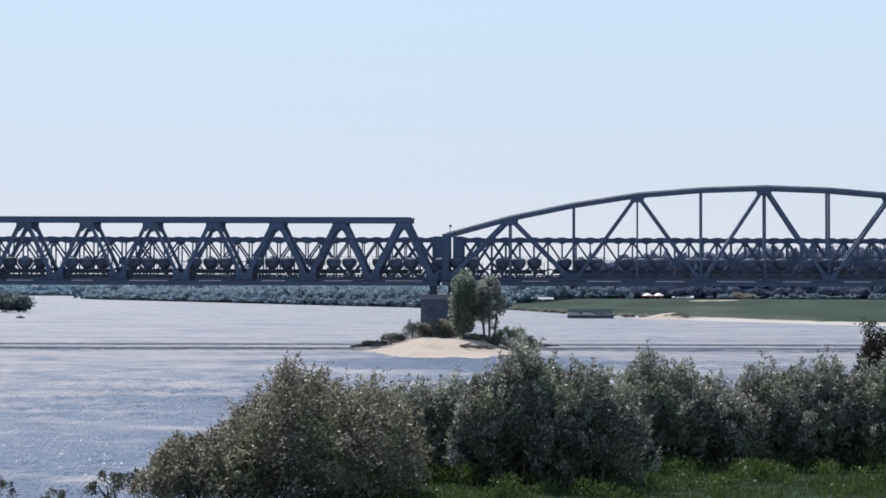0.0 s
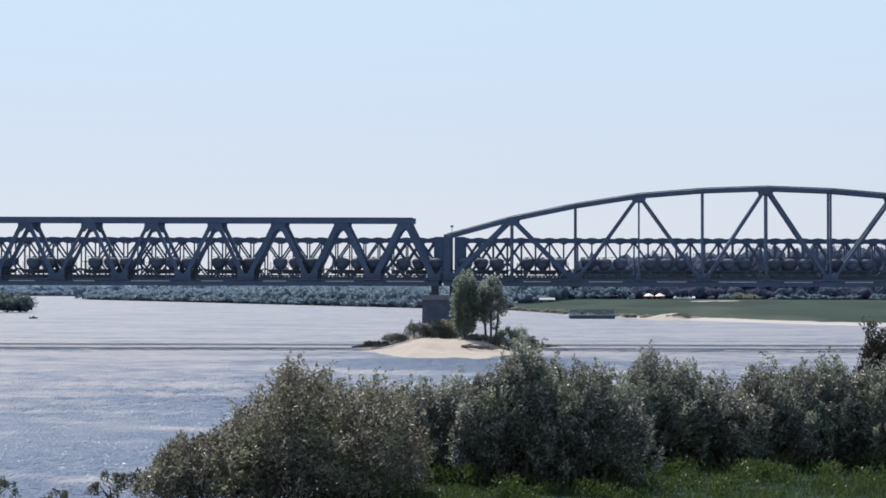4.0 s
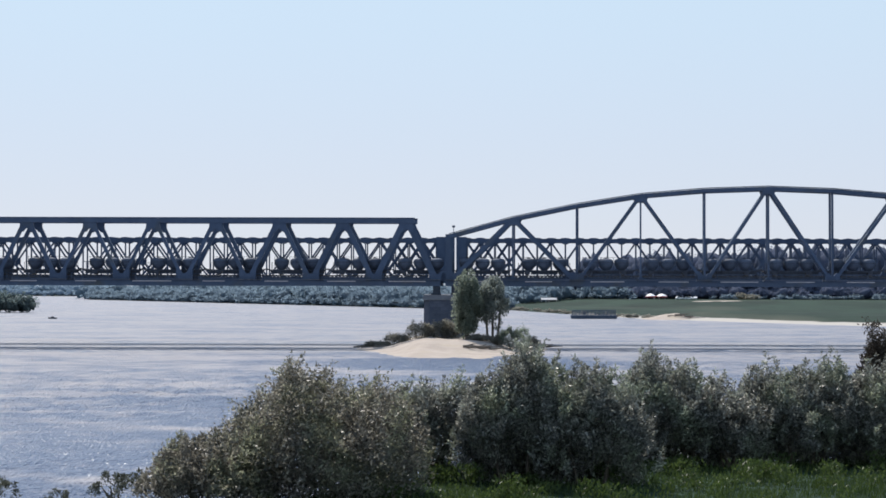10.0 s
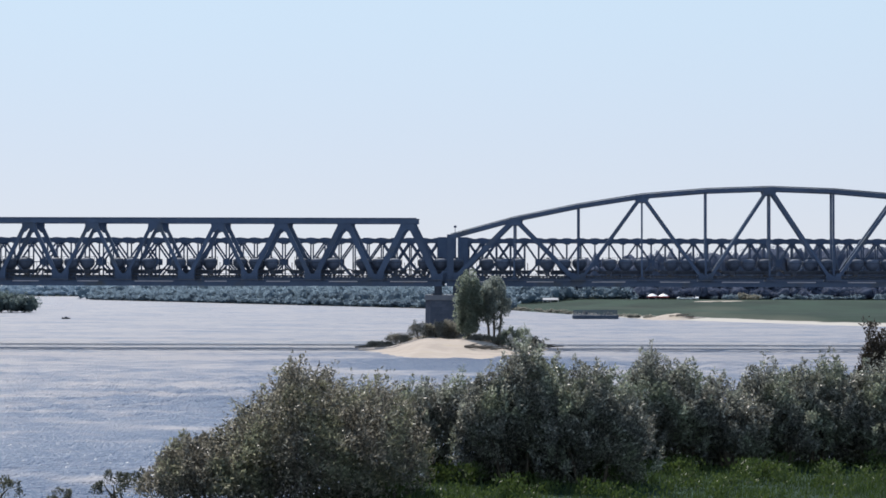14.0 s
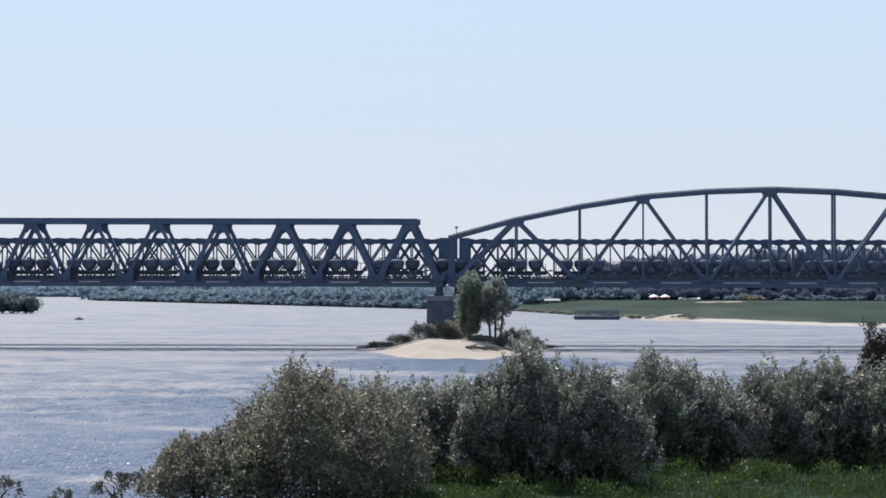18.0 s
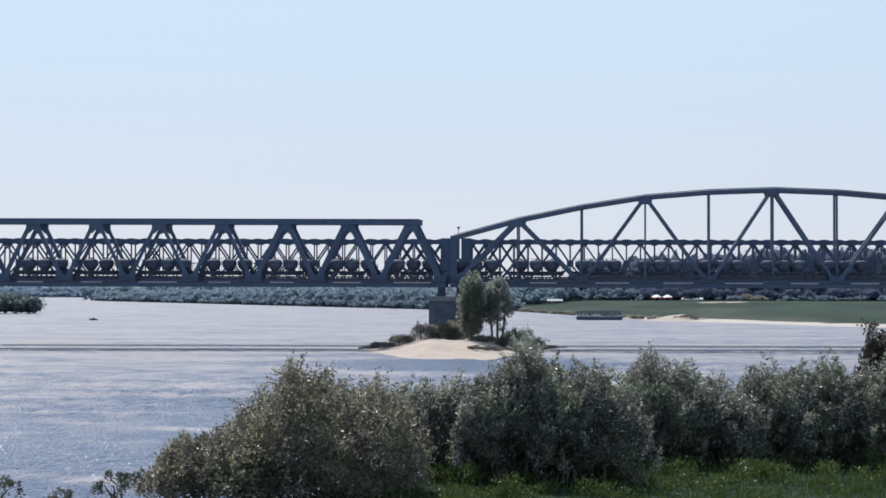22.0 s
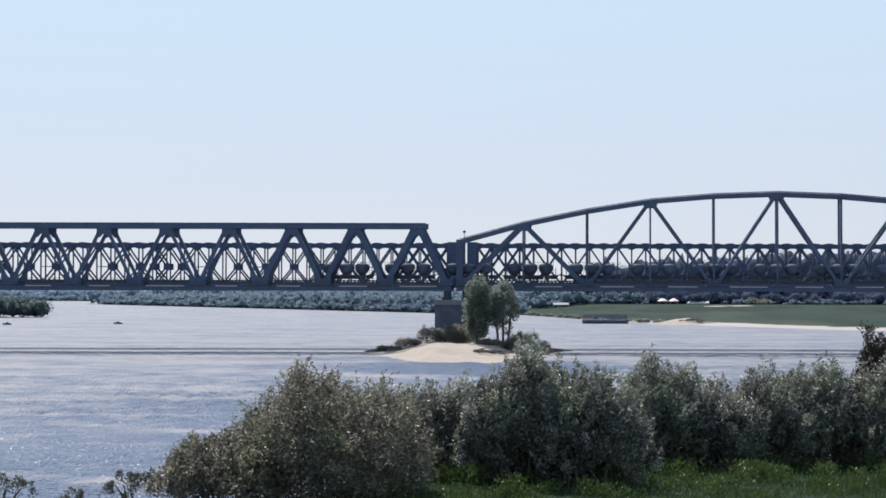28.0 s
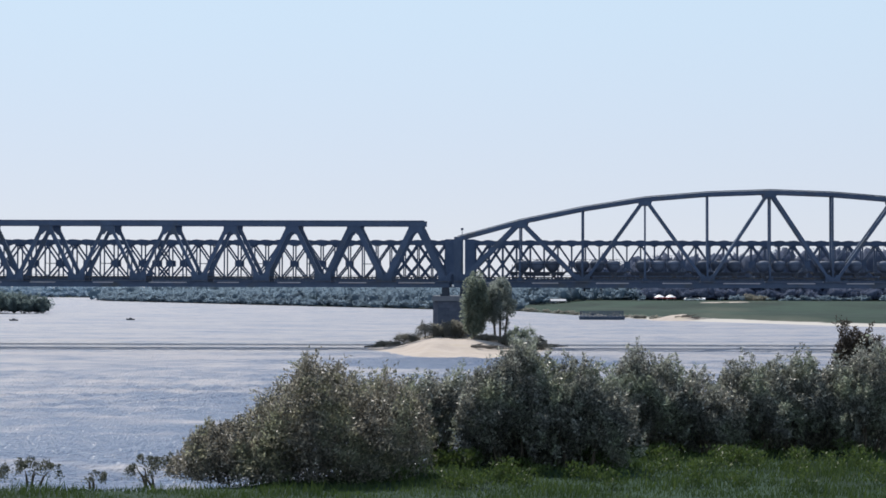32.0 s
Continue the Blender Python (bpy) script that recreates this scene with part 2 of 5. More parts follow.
M_DRIFT = mat("weathered_driftwood", (0.09, 0.08, 0.07), (0.18, 0.16, 0.14), 3, 0.95, 0, 0.6, 0.2)
M_GLASS = mat("dark_window_glass", (0.02, 0.025, 0.03), (0.03, 0.035, 0.04), 1, 0.1, 0, 0, 0.6)
M_ROOF = mat("pale_sheet_roof", (0.22, 0.25, 0.29), (0.32, 0.35, 0.39), 0.4, 0.6, 0, 0.1)
M_PLASTER = mat("grey_plaster", (0.30, 0.30, 0.30), (0.42, 0.41, 0.40), 0.6, 0.9, 0, 0.2)

M_WILLOW = leaf_mat("willow_leaves", (0.054, 0.055, 0.049), (0.50, 0.505, 0.44), 0.6, 0.46, 0.42, 0.6, 2.8, 0.36)
M_WILLOW_PALE = leaf_mat("olive_willow_leaves", (0.058, 0.054, 0.043), (0.45, 0.42, 0.35), 0.6, 0.54, 0.42, 0.6, 3.2, 0.4)
M_WILLOW_GREEN = leaf_mat("fresh_willow_leaves", (0.085, 0.11, 0.05), (0.24, 0.28, 0.15), 0.45, 0.5, 0.45, 0.5)
M_SPRIG = leaf_mat("dark_willow_leaves", (0.045, 0.050, 0.036), (0.20, 0.205, 0.16), 0.6, 0.35, 0.5, 0.4, 2.5)
M_BROWN_LEAF = leaf_mat("brownish_leaves", (0.034, 0.028, 0.022), (0.095, 0.075, 0.058), 0.5, 0.22, 0.6, 0.3)
M_POPLAR = leaf_mat("poplar_leaves", (0.175, 0.210, 0.170), (0.29, 0.33, 0.27), 0.4, 0.72, 0.5, 0.4)
M_POPLAR_GREY = leaf_mat("grey_poplar_leaves", (0.190, 0.222, 0.205), (0.32, 0.35, 0.315), 0.4, 0.72, 0.5, 0.4)
M_DRY = leaf_mat("dry_scrub", (0.21, 0.205, 0.18), (0.34, 0.33, 0.28), 0.6, 0.7, 0.7, 0.2)
# far leaves: aerial haze is put into their paler, bluish base colours
M_SPIT_HAZE = leaf_mat("spit_leaves_in_haze", (0.135, 0.178, 0.180), (0.190, 0.238, 0.235), 0.1, 0.75, 0.8, 0.1)
M_FAR_HAZE = leaf_mat("far_woods_in_haze", (0.188, 0.255, 0.318), (0.225, 0.292, 0.350), 0.03, 0.8, 0.8, 0.1)
M_DISTANT_HAZE = leaf_mat("distant_woods_in_haze", (0.235, 0.315, 0.395), (0.270, 0.350, 0.430), 0.03, 0.4, 0.8, 0.1)
M_FAR_DARK_HAZE = leaf_mat("far_dark_woods_in_haze", (0.100, 0.122, 0.190), (0.132, 0.160, 0.232), 0.03, 0.5, 0.8, 0.1)
M_GRASS = leaf_mat("grass_blades", (0.024, 0.046, 0.011), (0.070, 0.108, 0.030), 0.3, 0.4, 0.5, 0.3)
M_HERB = leaf_mat("tall_herbs", (0.032, 0.056, 0.014), (0.095, 0.135, 0.040), 0.5, 0.4, 0.5, 0.3)

# ---------------------------------------------------------------- mesh helpers


def link(name, me, parent=None, label=""):
    ob = new(name, me)
    if parent is not None:
        ob.parent = parent
    if label:
        ob["label"] = label
    return ob


def mesh_of(name, bm, material):
    me = bpy.data.meshes.new(name)
    bm.to_mesh(me)
    bm.free()
    me.materials.append(material)
    return me


def part(name, bm, material, parent=None, label="", smooth=False):
    """Links a bmesh as one mesh object under a thing or a part."""
    me = mesh_of(name, bm, material)
    if smooth:
        me.polygons.foreach_set("use_smooth", [True] * len(me.polygons))
    return link(name, me, parent, label)


def holder(name, place=(0, 0, 0)):
    ob = new(name)
    ob.location = place
    return ob


def beam(bm, p, q, wide, high):
    """A bar from p to q: wide across the bridge, high in its own plane."""
    p, q = Vector(p), Vector(q)
    d = (q - p).normalized()
    side = Vector((0, 1, 0)) if abs(d.y) < 0.8 else Vector((1, 0, 0))
    up = d.cross(side).normalized()
    side = up.cross(d).normalized()
    vs = []
    for end in (p, q):
        for a, b in ((-1, -1), (1, -1), (1, 1), (-1, 1)):
            vs.append(bm.verts.new(end + side * (a * wide / 2) + up * (b * high / 2)))
    for f in ((0, 1, 2, 3), (7, 6, 5, 4), (0, 4, 5, 1), (1, 5, 6, 2), (2, 6, 7, 3), (3, 7, 4, 0)):
        bm.faces.new([vs[i] for i in f])


def box(bm, x0, x1, y0, y1, z0, z1):
    beam(bm, (x0, (y0 + y1) / 2, (z0 + z1) / 2), (x1, (y0 + y1) / 2, (z0 + z1) / 2), abs(y1 - y0), abs(z1 - z0))


def plate(bm, outline, y, thick):
    """A flat plate in the plane of a truss, from its outline in (x, z)."""
    a = [bm.verts.new((x, y - thick / 2, z)) for x, z in outline]
    b = [bm.verts.new((x, y + thick / 2, z)) for x, z in outline]
    bm.faces.new(a)
    bm.faces.new(b[::-1])
    n = len(a)
    for i in range(n):
        bm.faces.new((a[(i + 1) % n], a[i], b[i], b[(i + 1) % n]))


def lathe(bm, rings, sides=14, centre=(0, 0)):
    """A round body from (radius, z) rings, closed at both ends."""
    rows = []
    for r, z in rings:
        rows.append([bm.verts.new((centre[0] + r * math.cos(2 * math.pi * k / sides), centre[1] + r * math.sin(2 * math.pi * k / sides), z)) for k in range(sides)])
    for a, b in zip(rows, rows[1:]):
        for k in range(sides):
            bm.faces.new((a[k], a[(k + 1) % sides], b[(k + 1) % sides], b[k]))
    bm.faces.new(rows[0][::-1])
    bm.faces.new(rows[-1])


def tube(bm, points, radii, sides=6):
    """A tapered limb along points."""
    prev = None
    for i, p in enumerate(points):
        p = Vector(p)
        d = (Vector(points[min(i + 1, len(points) - 1)]) - Vector(points[max(i - 1, 0)])).normalized()
        a = d.orthogonal().normalized()
        b = d.cross(a)
        ring = [bm.verts.new(p + (a * math.cos(2 * math.pi * k / sides) + b * math.sin(2 * math.pi * k / sides)) * radii[i]) for k in range(sides)]
        if prev:
            for k in range(sides):
                bm.faces.new((prev[k], prev[(k + 1) % sides], ring[(k + 1) % sides], ring[k]))
        prev = ring
    bm.faces.new(prev)


def quads_mesh(name, verts, material):
    """One mesh of loose quads from an (n, 4, 3) array."""
    n = len(verts)
    me = bpy.data.meshes.new(name)
    me.vertices.add(n * 4)
    me.vertices.foreach_set("co", verts.reshape(-1).astype(np.float32))
    me.loops.add(n * 4)
    me.loops.foreach_set("vertex_index", np.arange(n * 4, dtype=np.int32))
    me.polygons.add(n)
    me.polygons.foreach_set("loop_start", np.arange(0, n * 4, 4, dtype=np.int32))
    me.update(calc_edges=True)
    me.materials.append(material)
    return me


def unit(v):
    return v / np.maximum(np.linalg.norm(v, axis=-1, keepdims=True), 1e-9)


def faces_at(rng, pts, size, normal, spread):
    """Leaf sprays (flat quads) at pts, facing about along a normal."""
    n = len(pts)
    w = unit(normal + spread * unit(rng.normal(size=(n, 3))))
    a = unit(np.cross(w, unit(rng.normal(size=(n, 3))))) * (size * rng.uniform(0.5, 1.1, n))[:, None]
    b = np.cross(w, a) * rng.uniform(0.45, 0.9, n)[:, None]
    return np.stack([pts - a, pts - b, pts + a, pts + b], axis=1)


def leaves_at(rng, pts, length, width, along=None, spread=1.0):
    """Leaf blades (pointed quads) at pts, about along a way, with random turn."""
    n = len(pts)
    rnd = unit(rng.normal(size=(n, 3)))
    d = rnd if along is None else unit(along + spread * rnd)
    side = unit(np.cross(d, unit(rng.normal(size=(n, 3)))))
    ln = (length * rng.uniform(0.6, 1.3, n))[:, None]
    wd = (width * rng.uniform(0.7, 1.3, n))[:, None]
    a = pts
    b = pts + d * ln * 0.5 + side * wd * 0.5
    c = pts + d * ln
    e = pts + d * ln * 0.45 - side * wd * 0.5
    return np.stack([a, b, c, e], axis=1)

# ---------------------------------------------------------------- river and land
SHORE_X = np.array([-6000, -430, -300, -284, -11, 29, 48, 66, 79, 116, 142, 205, 260, 300, 340], float)
SHORE_Y = np.array([2100, 1720, 1700, 1304, 824, 764, 652, 562, 533, 463, 432, 293, 150, -500, -5000], float)


def smooth(a, b, v):
    u = np.clip((v - a) / (b - a), 0, 1)
    return u * u * (3 - 2 * u)


def bank_edge(x):
    """How far the near bank reaches out to the river."""
    return 67 + 17 * smooth(-12, 6, x) + 6 * smooth(10, 40, x)


def land(x, y):
    """Height of the ground over the river's level."""
    far = np.where(x > 339, 999.0, y - np.interp(x, SHORE_X, SHORE_Y))
    z_far = np.clip(far * (0.035 - 0.017 * np.exp(-((x - 76) / 14) ** 2)), -1.6, 2.0) + 2.6 * smooth(120, 330, far) * smooth(20, 50, x)
    near = bank_edge(x) - y
    z_near = np.clip(near * 0.36, -1.6, 2.5) + 5.9 * smooth(36, -6, y)
    left = np.minimum(-290 - x, 640 - y)
    z_left = np.clip(left * 0.08, -1.6, 3.0)
    spit = 12 - np.abs(y - 662) - 14 * smooth(-200, -166, x)
    z_spit = np.clip(spit * 0.12, -1.6, 1.2)
    return np.maximum.reduce([z_far, z_near, z_left, z_spit])


def stepped(*runs):
    out = []
    for a, b, s in runs:
        out.extend(np.arange(a, b, s))
    return np.array(out + [runs[-1][1]], float)


def ground_mat():
    m = mat("bank_ground", (0.002, 0.010, 0.007), (0.021, 0.047, 0.031), 0.12, 0.95, 0, 0.6, 0.2, c3=(0.054, 0.062, 0.045), fine=6, stretch=(0.35, 0.14, 1))
    N, L = m.node_tree.nodes, m.node_tree.links
    b = N["Principled BSDF"]
    grass = b.inputs["Base Color"].links[0].from_socket
    geo = N.new("ShaderNodeNewGeometry")
    sep = N.new("ShaderNodeSeparateXYZ")
    L.new(geo.outputs["Position"], sep.inputs[0])
    n = N.new("ShaderNodeTexNoise")
    n.inputs["Scale"].default_value = 0.05
    L.new(geo.outputs["Position"], n.inputs[0])
    ad = N.new("ShaderNodeMath")
    ad.operation = "MULTIPLY_ADD"
    L.new(n.outputs[0], ad.inputs[0])
    ad.inputs[1].default_value = -0.75
    L.new(sep.outputs["Z"], ad.inputs[2])
    rg = N.new("ShaderNodeMapRange")
    rg.inputs["From Min"].default_value, rg.inputs["From Max"].default_value = 0.15, 0.35
    L.new(ad.outputs[0], rg.inputs[0])
    mx = N.new("ShaderNodeMix")
    mx.data_type = "RGBA"
    east = N.new("ShaderNodeMapRange")          # only the eastern bank is sandy
    east.inputs["From Min"].default_value, east.inputs["From Max"].default_value = 45, 60
    east.inputs["To Min"].default_value, east.inputs["To Max"].default_value = 1, 0
    L.new(sep.outputs["X"], east.inputs[0])
    either = N.new("ShaderNodeMath")
    either.operation = "MAXIMUM"
    L.new(rg.outputs[0], either.inputs[0])
    L.new(east.outputs[0], either.inputs[1])
    L.new(either.outputs[0], mx.inputs["Factor"])
    mx.inputs["A"].default_value = (0.40, 0.37, 0.335, 1)
    L.new(grass, mx.inputs["B"])
    L.new(mx.outputs["Result"], b.inputs["Base Color"])
    return m


def sheet(name, xs, ys, height, material):
    X, Y = np.meshgrid(xs, ys)
    Z = height(X, Y)
    nx, ny = len(xs), len(ys)
    v = np.stack([X, Y, Z], -1).reshape(-1, 3)
    i = np.arange(nx * ny).reshape(ny, nx)
    f = np.stack([i[:-1, :-1], i[:-1, 1:], i[1:, 1:], i[1:, :-1]], -1).reshape(-1, 4)
    me = bpy.data.meshes.new(name)
    me.from_pydata(v.tolist(), [], f.tolist())
    me.polygons.foreach_set("use_smooth", [True] * len(me.polygons))
    me.materials.append(material)
    return new(name, me)


ground = sheet("ground", stepped((-4900, -600, 200), (-600, -40, 14), (-40, 60, 1.5), (60, 340, 6), (340, 4900, 240)),
               stepped((-900, 0, 60), (0, 50, 4), (50, 100, 1.2), (100, 900, 8), (900, 2400, 40), (2400, 4900, 250)), land, ground_mat())
tagged(ground, "grassy river banks with pale sandy margins", "ground", kind="structure")

wave_rng = np.random.default_rng(5)
WAVES = []
for k in range(34):
    length = float(np.exp(wave_rng.uniform(math.log(0.7), math.log(4.5))))
    turn = wave_rng.normal(0.5, 0.75)
    WAVES.append((2 * math.pi / length * math.cos(turn), 2 * math.pi / length * math.sin(turn), 0.0105 * length, wave_rng.uniform(0, 6.28)))


def ripples(x, y):
    """Small waves, resolved where the water is near; farther off the surface's roughness stands for them."""
    gust = 0.6 + 0.5 * np.sin(x * 0.045 + 1.3 * np.sin(y * 0.03)) * np.sin(y * 0.06 + 0.7)
    z = np.zeros_like(x)
    for kx, ky, a, ph in WAVES:
        z += a * np.sin(kx * x + ky * y + ph)
    fade = smooth(330, 150, y) * smooth(62, 70, y) * smooth(-70, -58, x) * smooth(70, 60, x)
    return z * fade * gust


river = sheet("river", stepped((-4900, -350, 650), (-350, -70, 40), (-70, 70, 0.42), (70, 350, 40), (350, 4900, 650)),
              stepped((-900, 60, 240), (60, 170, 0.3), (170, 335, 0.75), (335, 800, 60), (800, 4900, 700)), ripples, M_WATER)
crest_rng = np.random.default_rng(8)
n = 45000
cy = 78 + 240 * crest_rng.uniform(0, 1, n) ** 1.25
cx = crest_rng.uniform(-0.30, 0.30, n) * (cy + 12)
patch = np.sin(cx * 0.11 + 1.7 * np.sin(cy * 0.05)) * np.sin(cy * 0.12 + 0.9) + 0.5 * np.sin(cx * 0.31 + cy * 0.2)
near_island = ((cx - 1) / 18) ** 2 + ((cy - 288) / 46) ** 2 < 1
keep = (patch + crest_rng.normal(0, 0.7, n) > 0.1) & ~near_island & (cy > bank_edge(cx) + 7)
cx, cy = cx[keep], cy[keep]
n = len(cx)
turn = crest_rng.normal(0, 0.5, n)
along = np.stack([np.cos(turn), np.sin(turn), 0 * turn], 1)
across = np.stack([-np.sin(turn), np.cos(turn), 0 * turn], 1)
half = crest_rng.uniform(0.02, 0.065, n)[:, None]
width = crest_rng.uniform(0.02, 0.05, n)[:, None]
rise = np.array([[0, 0, 1.0]]) * width * np.clip(crest_rng.normal(0.42, 0.16, n), 0.1, 0.9)[:, None]
c = np.stack([cx, cy, ripples(cx, cy) + 0.004], 1)
front = np.stack([c - along * half - across * width, c + along * half - across * width, c + along * half * 0.6 + rise, c - along * half * 0.6 + rise], 1)
back = np.stack([c - along * half * 0.6 + rise, c + along * half * 0.6 + rise, c + along * half + across * width, c - along * half + across * width], 1)
crests = new("wave_crests", quads_mesh("wave_crests", np.concatenate([front, back]), M_CREST))
tagged(crests, "small glittering wave crests on the river", "waves", kind="stuff")
tagged(river, "wide sunlit river with small glittering ripples", "river", kind="structure")


def island_height(x, y):
    u, v = (x - 1.0) / 16.2, (y - 288) / 42.0
    r = np.sqrt(u * u + v * v)
    wob = 0.08 * np.sin(x * 0.6 + 1) + 0.06 * np.sin(y * 0.27 + x * 0.2)
    z = 2.0 * smooth(1.0, 0.15, r + wob) - 0.35 * smooth(0.8, 1.4, r)
    z += 0.35 * np.exp(-((x + 1) ** 2 / 20 + (y - 266) ** 2 / 90)) - 0.3 * np.exp(-((x - 6) ** 2 / 8 + (y - 262) ** 2 / 60))
    z *= 1 - 0.5 * smooth(2.0, 8.0, x) * smooth(276, 268, y)
    return z + (0.05 * np.sin(x * 1.9) * np.sin(y * 0.9) + 0.10 * np.sin(x * 0.8 + 0.25 * y) * np.sin(y * 0.33 - x * 0.2) + 0.03 * np.sin(x * 3.1 + y) * np.sin(y * 2.3)) * smooth(1.0, 0.6, r)


island = sheet("sand_island", stepped((-22, 26, 0.6)), stepped((238, 338, 1.0)), island_height, M_SAND)
tagged(island, "low pale sandbank around the foot of the bridge pier", "sandbank", kind="structure")



def spit_height(x, y):
    u = np.where(x < 76.5, (76.5 - x) / 15.0, (x - 76.5) / 7.0)
    v = np.where(y < 550, (550 - y) / 13.0, (y - 550) / 16.0)
    return 2.3 * smooth(1.0, 0.0, np.sqrt(u * u + v * v)) - 0.25 + 0.06 * np.sin(x * 1.3 + y * 0.7)


spit = sheet("sand_spit", stepped((60, 85, 0.7)), stepped((535, 568, 1.0)), spit_height, M_SAND)
tagged(spit, "pale heap of sand on the shore of the far bank", "sandbank", kind="structure")

track_way = sheet("sandy_track", stepped((110, 136, 1.0)), stepped((742, 758, 2.0)), lambda x, y: land(x, y) + 0.16 - 0.3 * smooth(0.75, 1.0, np.hypot((x - 123) / 13, (y - 750 - 2 * np.sin(x * 0.3)) / 8)), M_SAND)
tagged(track_way, "short stretch of pale sandy track on the far meadow", "track", kind="structure")

# ---------------------------------------------------------------- the near railway bridge
Y1, Y2, Y3 = 293.0, 297.0, 297.0                # its two truss planes
Z_BOT, Z_TOP = 11.35, 22.45          # middle of the lower and upper chords
RAIL = 12.75
TRACK_Y = 295.0
SKEW = 0.47                          # the far truss stands this much farther along: the bridge is slightly skew
STEP = 11.2


def gusset(bm, x, z, top, bottom, high, y, way):
    """A joint plate under (way -1) or over (way 1) a chord, notched between the two members that it holds."""
    right = [(top, 0.0), (top * 0.96, high * 0.3), (bottom, high), (bottom * 0.5, high), (bottom * 0.14, high * 0.66)]
    outline = [(x + a, z + way * h) for a, h in right] + [(x - a, z + way * h) for a, h in right[::-1]]
    plate(bm, outline[::way], y, 0.66)


def floor_of(span, x0, x1, nodes, y0, y1, z_bot, rail, steel):
    """Floor beams, stringers, walkway, sleepers and rails of one span."""
    for x in nodes:
        bm = bmesh.new()
        box(bm, x - 0.25, x + 0.25, y0 + 0.35, y1 - 0.35, z_bot - 0.45, z_bot + 0.75)
        box(bm, x - 0.4, x + 0.4, y0 + 0.35, y1 - 0.35, z_bot + 0.75, z_bot + 0.8)
        part("floor_beam", bm, steel, span)
    mid = TRACK_Y
    for dy in (-0.9, 0.9):
        bm = bmesh.new()
        box(bm, x0, x1, mid + dy - 0.15, mid + dy + 0.15, z_bot + 0.81, z_bot + 1.05)
        part("stringer", bm, steel, span)
    # unseen plates, added so that the floor casts a solid shadow on the river
    for a, b in ((-1.6, -1.06), (-0.74, 0.74), (1.06, 1.6)):
        bm = bmesh.new()
        box(bm, x0, x1, mid + a, mid + b, z_bot + 0.9, z_bot + 0.93)
        part("shadow_deck_plate", bm, M_WALKWAY, span)
    for dy in (-0.75, 0.75):
        bm = bmesh.new()
        right = [(0.075, -0.17), (0.075, -0.14), (0.012, -0.12), (0.012, -0.05), (0.036, -0.04), (0.036, 0.0)]
        outline = right + [(-y, z) for y, z in right[::-1]]
        rings = [[bm.verts.new((x, mid + dy + y, rail + z)) for y, z in outline] for x in (x0, x1)]
        bm.faces.new(rings[0][::-1])
        bm.faces.new(rings[1])
        for k in range(12):
            bm.faces.new((rings[0][k], rings[0][(k + 1) % 12], rings[1][(k + 1) % 12], rings[1][k]))
        part("rail", bm, M_RAIL, span)
    bm = bmesh.new()
    box(bm, -0.12, 0.12, mid - 1.3, mid + 1.3, z_bot + 1.052, rail - 0.17)
    sleeper = mesh_of("sleeper", bm, M_SLEEPER)
    for x in np.arange(x0 + 0.3, x1, 0.65):
        link("sleeper", sleeper, span).location = (x, 0, 0)
    # added strips: bright dashes of light along the chord, put into a pale colour
    dash_rng = np.random.default_rng(int(abs(x0) * 10))
    for a, b in zip(nodes, nodes[1:]):
        start, end = a + dash_rng.uniform(2.0, 3.4), b - dash_rng.uniform(1.8, 4.5)
        bm = bmesh.new()
        box(bm, start, end, y0 - 0.46, y0 - 0.405, z_bot + 0.20, z_bot + 0.36)
        part("bright_dash", bm, M_BRIGHT_DASH, span, "added pale strip for the bright dashes along the lower chord")
    for y in (y0 - 0.75, ):
        bm = bmesh.new()
        box(bm, x0, x1, y - 0.35, y + 0.35, z_bot + 0.55, z_bot + 0.6)
        part("walkway", bm, M_WALKWAY, span, "weathered board walkway")
        for z in (1.15, 1.65):
            bm = bmesh.new()
            beam(bm, (x0, y - 0.33, z_bot + z), (x1, y - 0.33, z_bot + z), 0.06, 0.06)
            part("handrail", bm, steel, span)
        bm = bmesh.new()
        beam(bm, (0, y - 0.33, z_bot + 0.6), (0, y - 0.33, z_bot + 1.68), 0.07, 0.07)
        post = mesh_of("railing_post", bm, steel)
        for x in np.arange(x0 + 0.5, x1, 1.9):
            link("railing_post", post, span).location = (x, 0, 0)


def portal_struts(span, joints, z_of, y0, y1, steel):
    for x in joints:
        z = z_of(x)
        bm = bmesh.new()
        beam(bm, (x, y0 + 0.4, z), (x, y1 - 0.4, z), 0.35, 0.45)
        part("cross_strut", bm, steel, span)
    bm = bmesh.new()
    for a, b in zip(joints, joints[1:]):
        beam(bm, (a, y0 + 0.4, z_of(a)), (b, y1 - 0.4, z_of(b)), 0.16, 0.16)
        beam(bm, (a, y1 - 0.4, z_of(a) - 0.2), (b, y0 + 0.4, z_of(b) - 0.2), 0.16, 0.16)
    part("wind_bracing", bm, steel, span)


def skew_far(span):
    """Moves the members of the far truss along by the skew."""
    for ob in span.children:
        ys = [v.co.y for v in ob.data.vertices]
        if min(ys) > (Y1 + Y2) / 2:
            ob.location.x += SKEW


